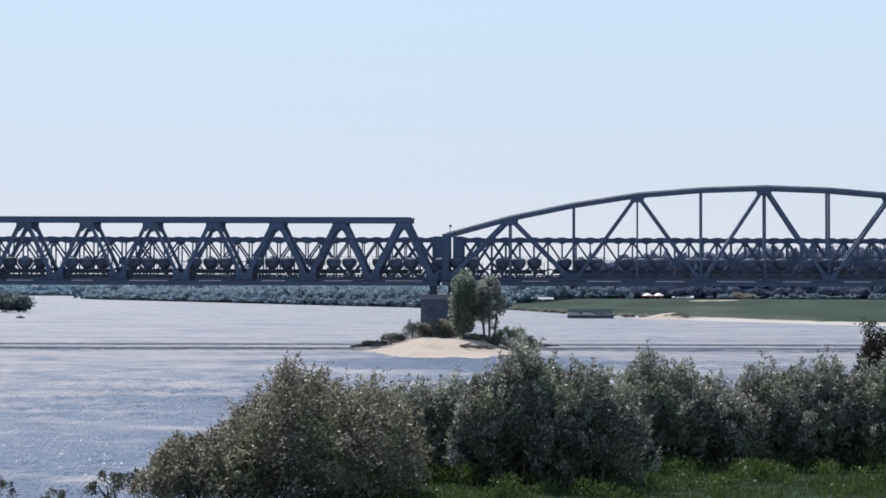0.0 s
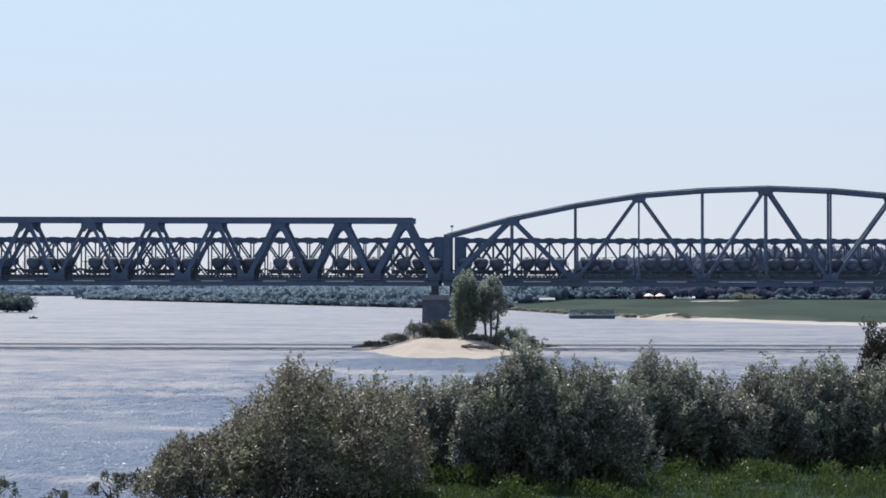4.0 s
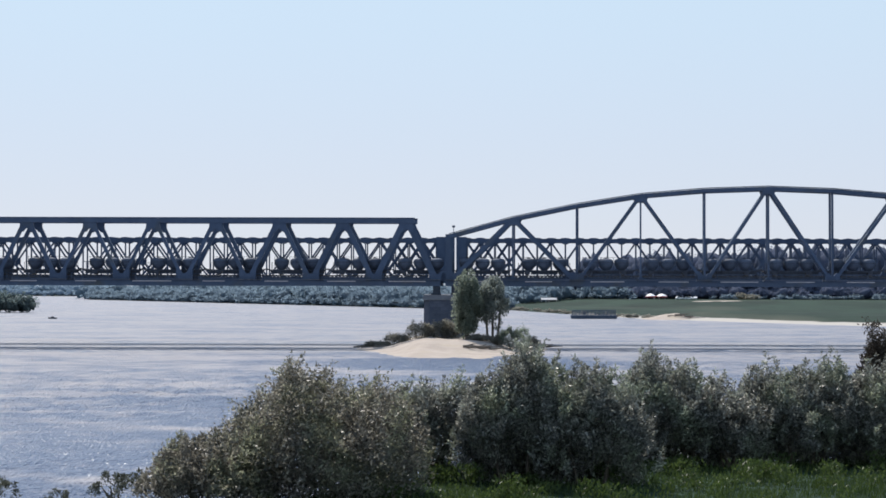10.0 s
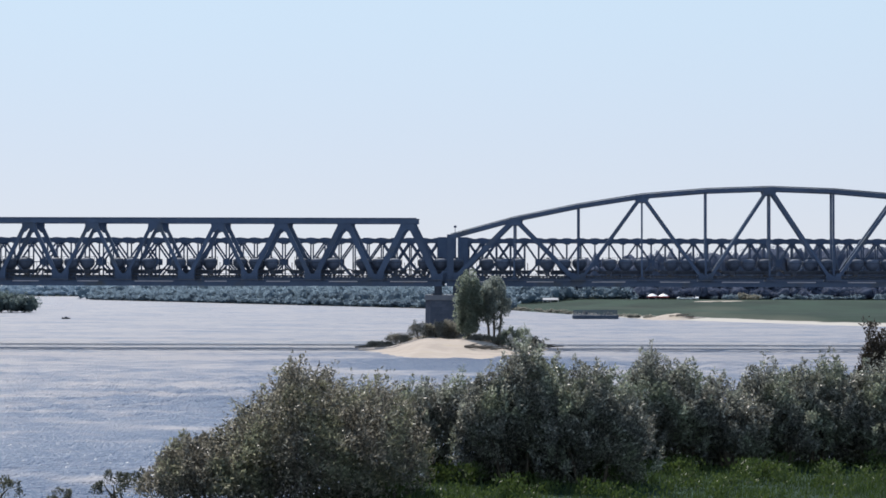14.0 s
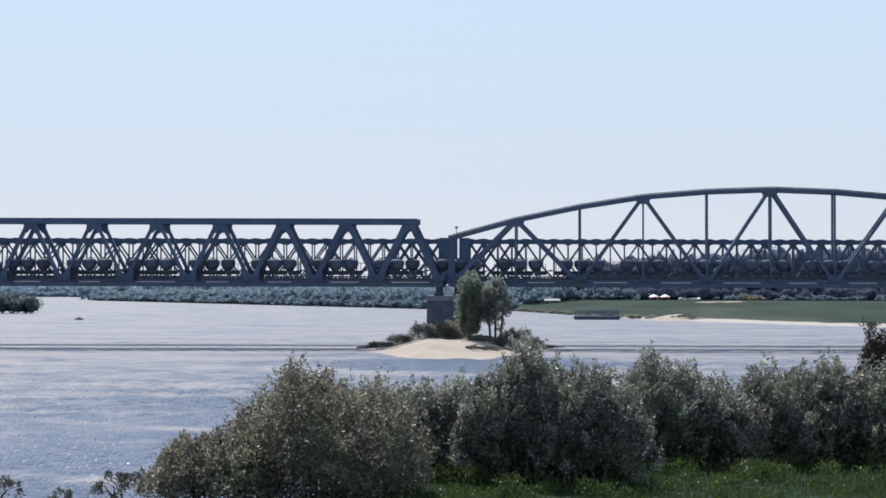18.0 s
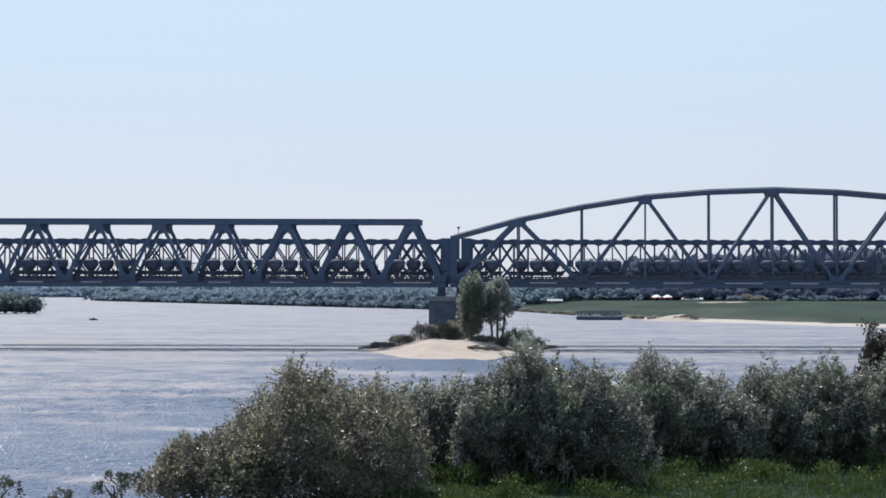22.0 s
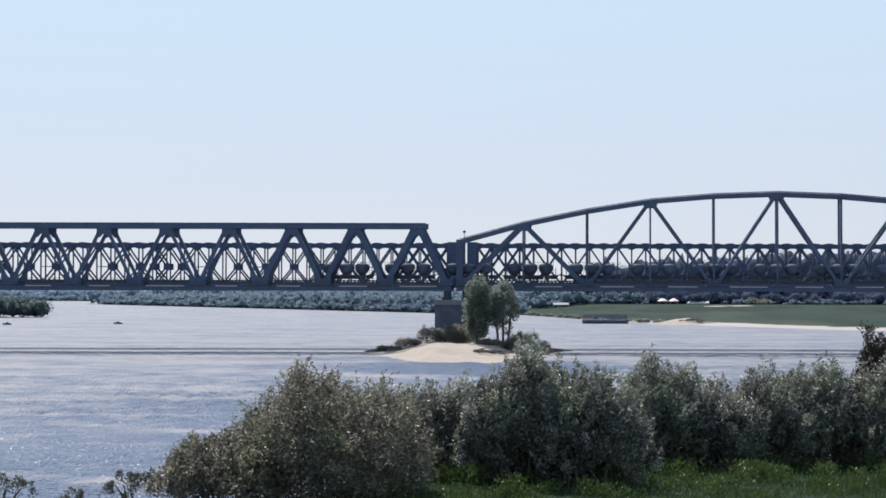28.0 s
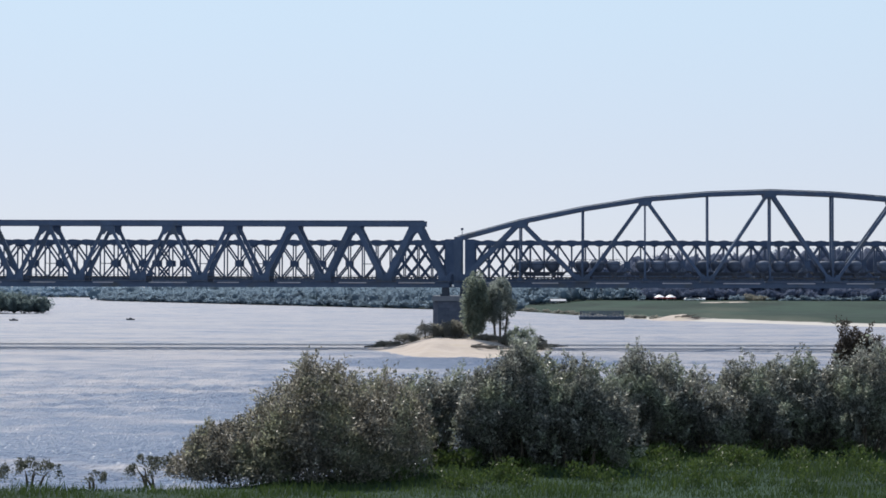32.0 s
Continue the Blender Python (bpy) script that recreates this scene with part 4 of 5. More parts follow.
def willow_bush(x, y, z0, wide, high, deep, leaves, seed, material, label, leaf=0.18, shoots=0.16, name="willow_bush", stalks=10, clump=0.46, core=0.2, skirt=0.6):
    """A willow bush: leafy clumps heaped into an uneven dome down to the ground, and feathery shoots standing out of it."""
    rng = np.random.default_rng(seed)
    thing = holder(name, (x, y, z0))
    for k in range(stalks):
        bm = bmesh.new()
        a = rng.uniform(0, 2 * math.pi)
        r0, r1 = rng.uniform(0.08, 0.2), rng.uniform(0.2, 0.38)
        p = (wide * r0 * math.cos(a), deep * r0 * math.sin(a), -0.15)
        e = (wide * r1 * math.cos(a), deep * r1 * math.sin(a), high * rng.uniform(0.5, 0.75))
        tube(bm, [p, ((p[0] * 0.6 + e[0] * 0.4), (p[1] * 0.6 + e[1] * 0.4), e[2] * 0.5), e], [0.07, 0.045, 0.015], 5)
        part("stem", bm, M_BARK, thing, "thin grey-brown stem")

    def dome(n, lift0, lift1):
        ang, rho = rng.uniform(0, 2 * math.pi, n), np.sqrt(rng.uniform(0, 1, n))
        px, py = 0.5 * wide * rho * np.cos(ang), 0.5 * deep * rho * np.sin(ang)
        h = high * (np.clip(1 - rho ** 2.6, 0, 1) ** 0.55 * 0.92 + 0.08)
        h = h * (1 + 0.10 * np.sin(px * 1.5 + seed) + 0.05 * np.sin(px * 3.7 + 2 * seed + py))
        return np.stack([px, py, h * rng.uniform(lift0, lift1, n)], 1), h

    groups = []
    # the body: clumps through the whole dome, most of them near its skin
    n = int(leaves * 0.85 * (1 - shoots))
    e = rng.uniform(0.0, 1.0, n) ** 0.68
    ang = rng.uniform(0, 2 * math.pi, n)
    rim = (1 - np.clip(e, 0, 1) ** 2.3) ** 0.45 * (skirt + (1 - skirt) * smooth(0.0, 0.72, e))
    bulge = 1 + 0.09 * np.sin(3 * ang + seed + 4 * e) + 0.06 * np.sin(7 * ang + 9 * e + 2 * seed)
    inner = 1 - 0.55 * rng.uniform(0, 1, n) ** 2.2
    p = np.stack([0.5 * wide * rim * bulge * inner * np.cos(ang), 0.5 * deep * rim * bulge * inner * np.sin(ang), high * e * 0.95 * (0.55 + 0.45 * inner)], 1)
    p[:, 2] *= 1 + 0.10 * np.sin(p[:, 0] * 1.5 + seed)
    f = 2.6 / clump
    mottle = np.sin(f * 0.50 * p[:, 0] + seed + 0.8 * np.sin(f * 0.4 * p[:, 2])) * np.sin(f * 0.47 * p[:, 1] + 2 * seed) + np.sin(f * 0.62 * p[:, 2] + 0.6 * f * p[:, 0] * 0.5 + seed)
    low = 1.0 if skirt > 0.9 else np.clip(2.1 * (e - 0.12), 0.05, 1)     # few leaves low down in the shade of the crown
    p = p[(mottle + rng.normal(0, 0.5, n) > (-0.5 if skirt > 0.9 else -0.7)) & (rng.uniform(0, 1, n) < low)]
    p = p + rng.normal(0, 0.09, p.shape)
    p[:, 2] = np.maximum(p[:, 2], rng.uniform(0.02, 0.25, len(p)))
    groups.append((p, unit(p * np.array([0.25, 0.25, 0.0]) / np.array([wide, deep, 1]) * 4 + np.array([0.2, 0, 0.6]))))
    # the shaded inside, close and dark
    m = int(leaves * core)
    r, ang, e = np.sqrt(rng.uniform(0, 1, m)) * 0.85, rng.uniform(0, 2 * math.pi, m), rng.uniform(0, 0.72, m)
    back = np.sin(ang) if skirt > 0.9 else np.abs(np.sin(ang)) + 0.05
    p = np.stack([0.5 * wide * r * np.cos(ang), 0.5 * deep * r * back, high * e * np.sqrt(1 - 0.55 * r * r)], 1)
    groups.append((p, unit(rng.normal(size=(m, 3)))))
    # the shoots
    n = max(10, int(wide * deep * 5.0))
    c, h = dome(n, 0.86, 0.97)
    per = max(8, int(leaves * shoots / n))
    i = np.repeat(np.arange(n), per)
    s = rng.uniform(0, 1, len(i))
    way = unit(np.stack([0.35 * c[:, 0] / wide + rng.normal(0.25, 0.35, n), rng.normal(0, 0.35, n), np.ones(n)], 1))
    ln = rng.uniform(0.4, 1.3, n) * min(1.0, 0.15 + high / 4)
    out = unit(rng.normal(size=(len(i), 3)))
    p = c[i] + way[i] * (s * ln[i])[:, None] + out * (0.14 * (1.15 - s))[:, None]
    groups.append((p, unit(way[i] + 0.8 * out)))
    if high > 2.5:                                # feathery plumes standing clear of the dome
        n = int(wide * 2.6)
        top, h = dome(n, 0.80, 0.93)
        lean = np.stack([rng.normal(0.22, 0.18, n), rng.normal(0, 0.15, n), np.ones(n)], 1)
        tall = rng.uniform(0.35, 1.0, n)
        per = 200
        i = np.repeat(np.arange(n), per)
        s = rng.uniform(0, 1, len(i)) ** 0.8
        twig = rng.integers(0, 6, len(i)) + 6 * i
        fan = rng.normal(0, 0.20, (6 * n, 3)) * np.array([1, 1, 0.3])
        p = top[i] + lean[i] * (s * tall[i])[:, None] + fan[twig] * (0.35 + s)[:, None] + rng.normal(0, 0.05, (len(i), 3))
        groups.append((p, unit(lean[i] + 0.9 * unit(rng.normal(size=(len(i), 3))))))
    p = np.concatenate([g[0] for g in groups])
    w = np.concatenate([g[1] for g in groups])
    pick = rng.integers(0, 3, len(p))
    for k in range(3):
        m = pick == k
        link("foliage", quads_mesh("foliage", leaves_at(rng, p[m], leaf, leaf * 0.38, w[m], 1.1), material), thing)
    return tagged(thing, label, "bush", "riverside bushes" if name == "willow_bush" else "scrub on the sandbank")


def clump_points(rng, centre, radius, clumps, per, flat=1.0):
    """Points in uneven clumps filling a crown."""
    c = unit(rng.normal(size=(clumps, 3))) * (rng.uniform(0.3, 1.25, clumps) ** 0.6)[:, None] * np.array(radius) * 0.8 + np.array(centre)
    i = np.repeat(np.arange(clumps), per)
    spread = np.array(radius) * 0.26 * rng.uniform(0.7, 1.3, clumps)[i][:, None]
    q = unit(rng.normal(size=(len(i), 3))) * (rng.uniform(0.2, 1, len(i)) ** 0.4)[:, None]
    return c[i] + q * spread, unit(q)


def tree(name, x, y, z0, high, crown, seed, material, label, clumps=46, per=220, leaf=0.36, clear=0.25, stems=1):
    """A tree with a tapered trunk, limbs and a crown of leafy clumps."""
    rng = np.random.default_rng(seed)
    thing = holder(name, (x, y, z0))
    bm = bmesh.new()
    for k in range(stems):
        ox = (k - (stems - 1) / 2) * 0.8
        tip = (ox * 2.4, rng.uniform(-0.5, 0.5), high * 0.85)
        tube(bm, [(ox, 0, -0.4), (ox * 1.2, 0, high * 0.2), (ox * 1.7, 0.1, high * 0.5), tip], [0.30 if stems == 1 else 0.2, 0.2, 0.13, 0.04], 8)
    part("trunk", bm, M_BARK, thing)
    for k in range(11):
        bm = bmesh.new()
        a, h = rng.uniform(0, 6.28), high * rng.uniform(0.25, 0.7)
        r = crown[0] * rng.uniform(0.5, 0.85)
        tube(bm, [(0, 0, h), (0.5 * r * math.cos(a), 0.5 * r * math.sin(a), h + 0.9), (r * math.cos(a), r * math.sin(a), h + 2.0)], [0.09, 0.06, 0.02], 5)
        part("limb", bm, M_BARK, thing)
    half = high * (1 - clear) / 2
    pts, way = clump_points(rng, (0, 0, high - half), (crown[0], crown[1], half), clumps, per)
    taper = 1 - 0.35 * np.clip((pts[:, 2:3] - high * 0.6) / (high * 0.4), 0, 1) ** 2
    pts[:, :2] *= taper
    pts[:, 2] = np.maximum(pts[:, 2], high * clear * 0.35)
    link("crown", quads_mesh("crown", leaves_at(rng, pts, leaf, leaf * 0.55, way, 0.9), material), thing)
    return tagged(thing, label, "tree")


def woods(name, trees, seed, material, label, per=260, leaf=1.0, body=0.62):
    """A distant wood: one piece of uncounted trees, each (x, y, height, radius): lumpy leafy masses with sprays standing out."""
    rng = np.random.default_rng(seed)
    bm = bmesh.new()
    bmesh.ops.create_icosphere(bm, subdivisions=2, radius=1.0)
    ball = np.array([v.co[:] for v in bm.verts])
    tri = np.array([[v.index for v in f.verts] for f in bm.faces])
    bm.free()
    hulls, tris, sprays = [], [], []
    for k, (x, y, h, r) in enumerate(trees):
        z0 = max(0.0, float(land(np.array(x), np.array(y))))
        ph = rng.uniform(0, 6.28, 6)
        lump = 0.82 + 0.22 * np.sin(3.1 * ball[:, 0] + ph[0]) * np.sin(2.7 * ball[:, 2] + ph[1]) + 0.20 * np.sin(5.3 * ball[:, 0] + ph[2]) * np.sin(4.7 * ball[:, 2] + ph[3] + ball[:, 1])
        hull = ball * lump[:, None] * np.array([r * body, r * body, h * (0.22 + 0.26 * body)]) + np.array([x, y, z0 + h * (0.28 + 0.22 * body)])
        hull[:, 2] = np.maximum(hull[:, 2], z0 - 0.1)
        tris.append(tri + k * len(ball))
        hulls.append(hull)
        p, q = clump_points(rng, (x, y, z0 + h * 0.52), (r, r, h * 0.5), 14, int(per * 0.84) // 14)
        p[:, 2] = np.maximum(p[:, 2], z0)
        sprays.append(faces_at(rng, p, leaf * 0.54, q + np.array([0, 0, 0.2]), 0.7))
    hull, tri_all, quad = np.concatenate(hulls), np.concatenate(tris), np.concatenate(sprays)
    nt, nq = len(tri_all), len(quad)
    me = bpy.data.meshes.new(name)
    me.vertices.add(len(hull) + nq * 4)
    me.vertices.foreach_set("co", np.concatenate([hull, quad.reshape(-1, 3)]).reshape(-1).astype(np.float32))
    me.loops.add(nt * 3 + nq * 4)
    me.loops.foreach_set("vertex_index", np.concatenate([tri_all.reshape(-1), np.arange(nq * 4) + len(hull)]).astype(np.int32))
    me.polygons.add(nt + nq)
    me.polygons.foreach_set("loop_start", np.concatenate([np.arange(0, nt * 3, 3), nt * 3 + np.arange(0, nq * 4, 4)]).astype(np.int32))
    me.polygons.foreach_set("use_smooth", [True] * (nt + nq))
    me.update(calc_edges=True)
    me.materials.append(material)
    ob = new(name, me)
    return tagged(ob, label, "woods", kind="stuff")


GROUND = 2.5
bushes = [
    willow_bush(-5.0, 65.8, GROUND, 8.7, 4.35, 9.2, 66000, 3, M_WILLOW_PALE, "large grey-green willow bush on the river bank", leaf=0.18, core=0.34, skirt=1.0),
    willow_bush(-8.9, 64.0, GROUND, 5.4, 2.1, 5.6, 30000, 4, M_WILLOW_PALE, "grey-green willow bush sloping down to the water", core=0.15, skirt=1.0),
    willow_bush(-0.9, 72.5, GROUND, 5.0, 3.9, 4.5, 34000, 5, M_WILLOW, "grey-green willow bush set back among larger ones"),
    willow_bush(3.1, 69.5, GROUND, 6.0, 4.9, 5.0, 64000, 7, M_WILLOW, "dense dark willow bush with feathery tips", core=0.45, skirt=0.42),
    willow_bush(6.0, 68.5, GROUND, 5.4, 4.2, 4.5, 46000, 8, M_WILLOW, "dense willow bush in a row of others", core=0.4, skirt=0.42),
    willow_bush(10.2, 76.5, GROUND, 7.0, 4.3, 5.5, 62000, 9, M_WILLOW, "grey-green willow bush with upright shoots", core=0.36, skirt=0.5),
    willow_bush(16.4, 77.0, GROUND, 6.8, 4.4, 5.5, 62000, 11, M_WILLOW, "grey-green willow bush with upright shoots", core=0.36, skirt=0.5),
    willow_bush(13.3, 75.6, GROUND, 4.0, 3.0, 4.0, 26000, 23, M_WILLOW, "lower grey-green willow bush between taller ones", core=0.4),
    willow_bush(20.8, 76.5, GROUND, 6.6, 4.65, 5.5, 58000, 13, M_WILLOW, "tall willow bush beside a brownish tree", core=0.36, skirt=0.5),
    willow_bush(-12.4, 64.5, GROUND - 0.3, 3.2, 0.95, 1.8, 1900, 15, M_SPRIG, "low sprawling willow bush at the water's edge", leaf=0.14, stalks=4, clump=0.28, shoots=0.9, core=0.02, skirt=1.0),
    willow_bush(-18.2, 65.0, GROUND - 0.3, 2.6, 0.85, 1.8, 1400, 17, M_SPRIG, "low willow bush at the water's edge", leaf=0.14, stalks=4, clump=0.28, shoots=0.9, core=0.02, skirt=1.0),
    willow_bush(-15.4, 65.5, GROUND - 0.5, 1.5, 0.45, 0.9, 420, 19, M_SPRIG, "very small willow bush at the water's edge", leaf=0.13, stalks=3, clump=0.2, shoots=0.9, core=0.02, skirt=1.0),
    willow_bush(22.3, 83.5, GROUND - 0.6, 3.7, 6.2, 2.8, 32000, 21, M_BROWN_LEAF, "reddish-brown leafy bush rising behind the willows"),
]

# trees and scrub on the sandbank
zi = lambda x, y: float(island_height(np.array(x), np.array(y))) - 0.05
tree("poplar_tree", 3.5, 279.0, zi(3.5, 279), 11.3, (2.9, 2.6), 31, M_POPLAR, "dense young poplar leafy down to the sand", clear=0.05, clumps=70)
tree("poplar_tree", 7.9, 280.5, zi(7.9, 280.5), 11.2, (3.0, 2.7), 33, M_POPLAR_GREY, "grey-green poplar with several bare stems", clear=0.25, clumps=44, stems=3)
for bx, by, bw, bh, sd, ma in ((-4.6, 283, 5.2, 2.5, 41, M_DRY), (-8.2, 284.5, 5.4, 1.5, 42, M_DRY), (-11.8, 286, 5.0, 0.8, 48, M_DRY), (-1.6, 283, 4.4, 2.7, 49, M_DRY), (5.6, 277, 4.6, 0.9, 47, M_DRY), (11.4, 274, 5.6, 3.7, 43, M_POPLAR), (14.2, 279, 3.8, 1.8, 44, M_DRY), (8.6, 276, 2.4, 1.5, 45, M_DRY), (0.8, 284, 3.4, 2.4, 46, M_DRY)):
    willow_bush(bx, by, zi(bx, by), bw, bh, 3.0, 5000, sd, ma, "scrub on the sandbank beside the bridge pier", leaf=0.26, name="scrub_bush", stalks=4, clump=0.5)


def driftwood(x, y, seed, z=None, label="grey driftwood washed up at the tip of the sandbank"):
    rng = np.random.default_rng(seed)
    thing = holder("driftwood", (x, y, max(0.0, zi(x, y)) if z is None else z))
    for k in range(7):
        bm = bmesh.new()
        a, ln = rng.uniform(-0.5, 0.5), rng.uniform(1.2, 3.6)
        px, py, pz = rng.uniform(-1.8, 1.8), rng.uniform(-1.5, 1.5), rng.uniform(0.0, 0.35)
        tube(bm, [(px, py, pz), (px + ln * 0.5, py + a, pz + 0.15), (px + ln, py + 2 * a, pz + rng.uniform(-0.05, 0.5))], [0.16, 0.12, 0.04], 6)
        part("stick", bm, M_DRIFT, thing)
    return tagged(thing, label, "driftwood")


driftwood(-14.5, 287, 51)
driftwood(-11.0, 285, 52)
driftwood(15.5, 284, 53)
driftwood(-165.5, 656, 60, float(land(np.array(-165.5), np.array(656))), "bleached snag at the tip of the wooded spit")
driftwood(3.6, 265, 58, None, "low brown litter of sticks on the sand")
driftwood(6.4, 267, 59, None, "low brown litter of sticks on the sand")
for k, (lx, ly) in enumerate(((74.5, 545), (77, 546), (79, 545), (81, 548))):
    driftwood(lx, ly, 54 + k, max(float(land(np.array(lx), np.array(ly))), float(spit_height(np.array(lx), np.array(ly)))), "dark driftwood logs on the sandy far bank")

# far woods
rng = np.random.default_rng(77)
rows = []
for k in range(420):
    s = rng.uniform(0, 1)
    x = -284 + 313 * s
    y = float(np.interp(x, SHORE_X, SHORE_Y)) + rng.uniform(0, 1) ** 1.6 * 120 + 3
    rows.append((x, y, rng.uniform(6.0, 8.5) + 3.0 * s + rng.uniform(0, 2) * s, rng.uniform(4, 8)))
for k in range(160):
    x = -284 + 313 * k / 159
    y = float(np.interp(x, SHORE_X, SHORE_Y)) + rng.uniform(-1, 5)
    rows.append((x, y, rng.uniform(3.5, 6), rng.uniform(4, 7)))
woods("far_bank_woods", rows, 61, M_FAR_HAZE, "hazy green willow woods along the far bank", per=340, leaf=0.9)
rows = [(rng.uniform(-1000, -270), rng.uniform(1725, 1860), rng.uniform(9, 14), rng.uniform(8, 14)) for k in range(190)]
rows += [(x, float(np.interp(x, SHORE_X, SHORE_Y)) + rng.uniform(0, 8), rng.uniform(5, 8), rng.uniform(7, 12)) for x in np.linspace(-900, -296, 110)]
woods("distant_woods", rows, 62, M_DISTANT_HAZE, "hazy woods upstream on the horizon", per=200, leaf=2.0)
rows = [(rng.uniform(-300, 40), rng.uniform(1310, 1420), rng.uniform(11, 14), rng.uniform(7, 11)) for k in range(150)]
woods("inland_woods", rows, 63, M_FAR_HAZE, "hazy woods behind the far bank", per=120, leaf=1.4)


def wood_top(x):
    return float(np.interp(x, [20, 60, 78, 84, 92, 96, 150, 170, 215, 400], [11, 14, 17, 25, 20, 26, 28, 30, 31, 31]))


rows = []
for k in range(430):
    x = rng.uniform(25, 420)
    y = rng.uniform(870, 1010)
    rows.append((x, y, wood_top(x * 880 / y) * rng.uniform(0.82, 1.0), rng.uniform(5, 9)))
for k in range(170):
    x = rng.uniform(105, 430)
    y = rng.uniform(862, 900)
    rows.append((x, y, wood_top(x * 880 / y) * rng.uniform(0.88, 1.0), rng.uniform(5, 9)))
for x, h, r in ((66, 16, 5), (71, 18, 5), (79, 24.5, 9.5), (92, 22, 7), (99, 23.5, 9), (108, 23.5, 9), (117, 22.5, 9), (126, 22, 9), (136, 21.5, 9), (146, 22, 10), (157, 22, 10), (168, 22, 10), (180, 22, 10), (192, 22, 10), (204, 22, 10), (216, 22, 10), (228, 22, 10)):
    for dx, dy, g in ((0, 0, 1.0), (-0.4, 3, 0.9), (0.42, -2, 0.92), (0.1, -5, 0.78), (-0.1, 4, 0.97)):
        rows.append((x + dx * r, 888 + dy, h * g, r * 0.85))
woods("meadow_end_woods", [r for r in rows if r[0] * 880 / r[1] < 62], 72, M_FAR_HAZE, "hazy woods at the end of the meadow", per=300, leaf=1.2)
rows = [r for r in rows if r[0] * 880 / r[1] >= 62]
woods("dark_woods", rows, 64, M_FAR_DARK_HAZE, "dark tall woods behind the meadow", per=330, leaf=0.8, body=0.96)
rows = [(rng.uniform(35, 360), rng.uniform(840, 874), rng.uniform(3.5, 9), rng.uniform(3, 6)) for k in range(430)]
woods("wood_edge_scrub", [r for r in rows if r[0] < 93], 65, M_FAR_HAZE, "hazy scrub along the edge of the woods", per=260, leaf=0.9)
woods("wood_edge_scrub", [r for r in rows if r[0] >= 93], 71, M_FAR_DARK_HAZE, "dark scrub along the edge of the woods", per=260, leaf=0.8, body=0.75)
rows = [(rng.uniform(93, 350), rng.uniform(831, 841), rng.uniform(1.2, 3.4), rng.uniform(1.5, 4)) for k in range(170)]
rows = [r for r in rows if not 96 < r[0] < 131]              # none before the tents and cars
woods("meadow_edge_scrub", rows, 73, M_FAR_HAZE, "low hazy scrub where the meadow meets the woods", per=240, leaf=0.55)
rows = [(rng.uniform(146, 155), rng.uniform(822, 838), rng.uniform(2, 4), rng.uniform(2, 4)) for k in range(12)]
woods("dry_scrub", rows, 68, M_DRY, "tan dry scrub on the meadow", per=160, leaf=0.7)
rows = []
for k in range(40):
    x = rng.uniform(31, 70)
    rows.append((x, float(np.interp(x, SHORE_X, SHORE_Y)) + rng.uniform(2, 12), rng.uniform(0.7, 1.7), rng.uniform(1.2, 3)))
woods("shore_reeds", rows, 70, M_DRY, "brownish reeds along the far shore", per=120, leaf=0.4)
rows = [(-167 - u * 130, 662 + rng.uniform(-6, 6), rng.uniform(6.0, 8.0) + 4.5 * min(1, u * 4), rng.uniform(3, 5)) for u in np.linspace(0, 1, 130) ** 1.2]
woods("spit_bushes", rows, 66, M_SPIT_HAZE, "green bushes on a wooded spit in the river", per=480, leaf=0.7)
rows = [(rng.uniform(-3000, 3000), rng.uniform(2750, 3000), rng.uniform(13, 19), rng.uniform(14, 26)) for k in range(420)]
woods("horizon_woods", rows, 67, M_DISTANT_HAZE, "hazy woods along the horizon", per=90, leaf=4.0)


def grass_field(seed, n, x0, x1, y0, y1, high, material, name, label, narrow=0.035):
    rng = np.random.default_rng(seed)
    x, y = rng.uniform(x0, x1, n), rng.uniform(y0, y1, n)
    keep = y < bank_edge(x) - 3
    x, y = x[keep], y[keep]
    z = land(x, y)
    p = np.stack([x, y, z - 0.02], 1)
    way = unit(np.stack([rng.normal(0.1, 0.3, len(x)), rng.normal(0, 0.3, len(x)), np.ones(len(x))], 1))
    patch = 0.75 + 0.5 * np.sin(x * 0.9 + np.sin(y * 1.3)) * np.sin(y * 0.8 + x * 0.3)
    side = unit(np.cross(way, unit(rng.normal(size=(len(x), 3)))))
    ln = (high * rng.uniform(0.5, 1.2, len(x)) * np.clip(patch, 0.4, 1.3))[:, None]
    q = np.stack([p - side * narrow / 2, p + side * narrow / 2, p + way * ln + side * narrow * 0.15, p + way * ln * 0.98 - side * narrow * 0.15], 1)
    ob = new(name, quads_mesh(name, q, material))
    return tagged(ob, label, "grass", kind="stuff")


grass_field(81, 95000, -26, 34, 55, 86, 0.30, M_GRASS, "grass", "fresh green uncut grass on the bank")
grass_field(82, 9000, -26, 34, 58, 82, 0.52, M_HERB, "tall_grass", "taller yellow-green grass stalks", 0.05)

rngk = np.random.default_rng(90)
m, tufts = 14000, 90
hx, hy = rngk.uniform(-4, 30, tufts), rngk.uniform(60, 75, tufts)
i = rngk.integers(0, tufts, m)
p = np.stack([hx[i] + rngk.normal(0, 0.3, m), hy[i] + rngk.normal(0, 0.3, m), GROUND + rngk.uniform(0.05, 0.5, m) * rngk.uniform(0.8, 1.9, tufts)[i]], 1)
herbs = new("tall_herbs", quads_mesh("tall_herbs", leaves_at(rngk, p, 0.2, 0.07, np.array([[0, 0, 1.0]]), 0.9), M_HERB))
tagged(herbs, "tufts of tall leafy herbs in the grass", "herbs", kind="stuff")

# ---------------------------------------------------------------- things on the water and the far bank


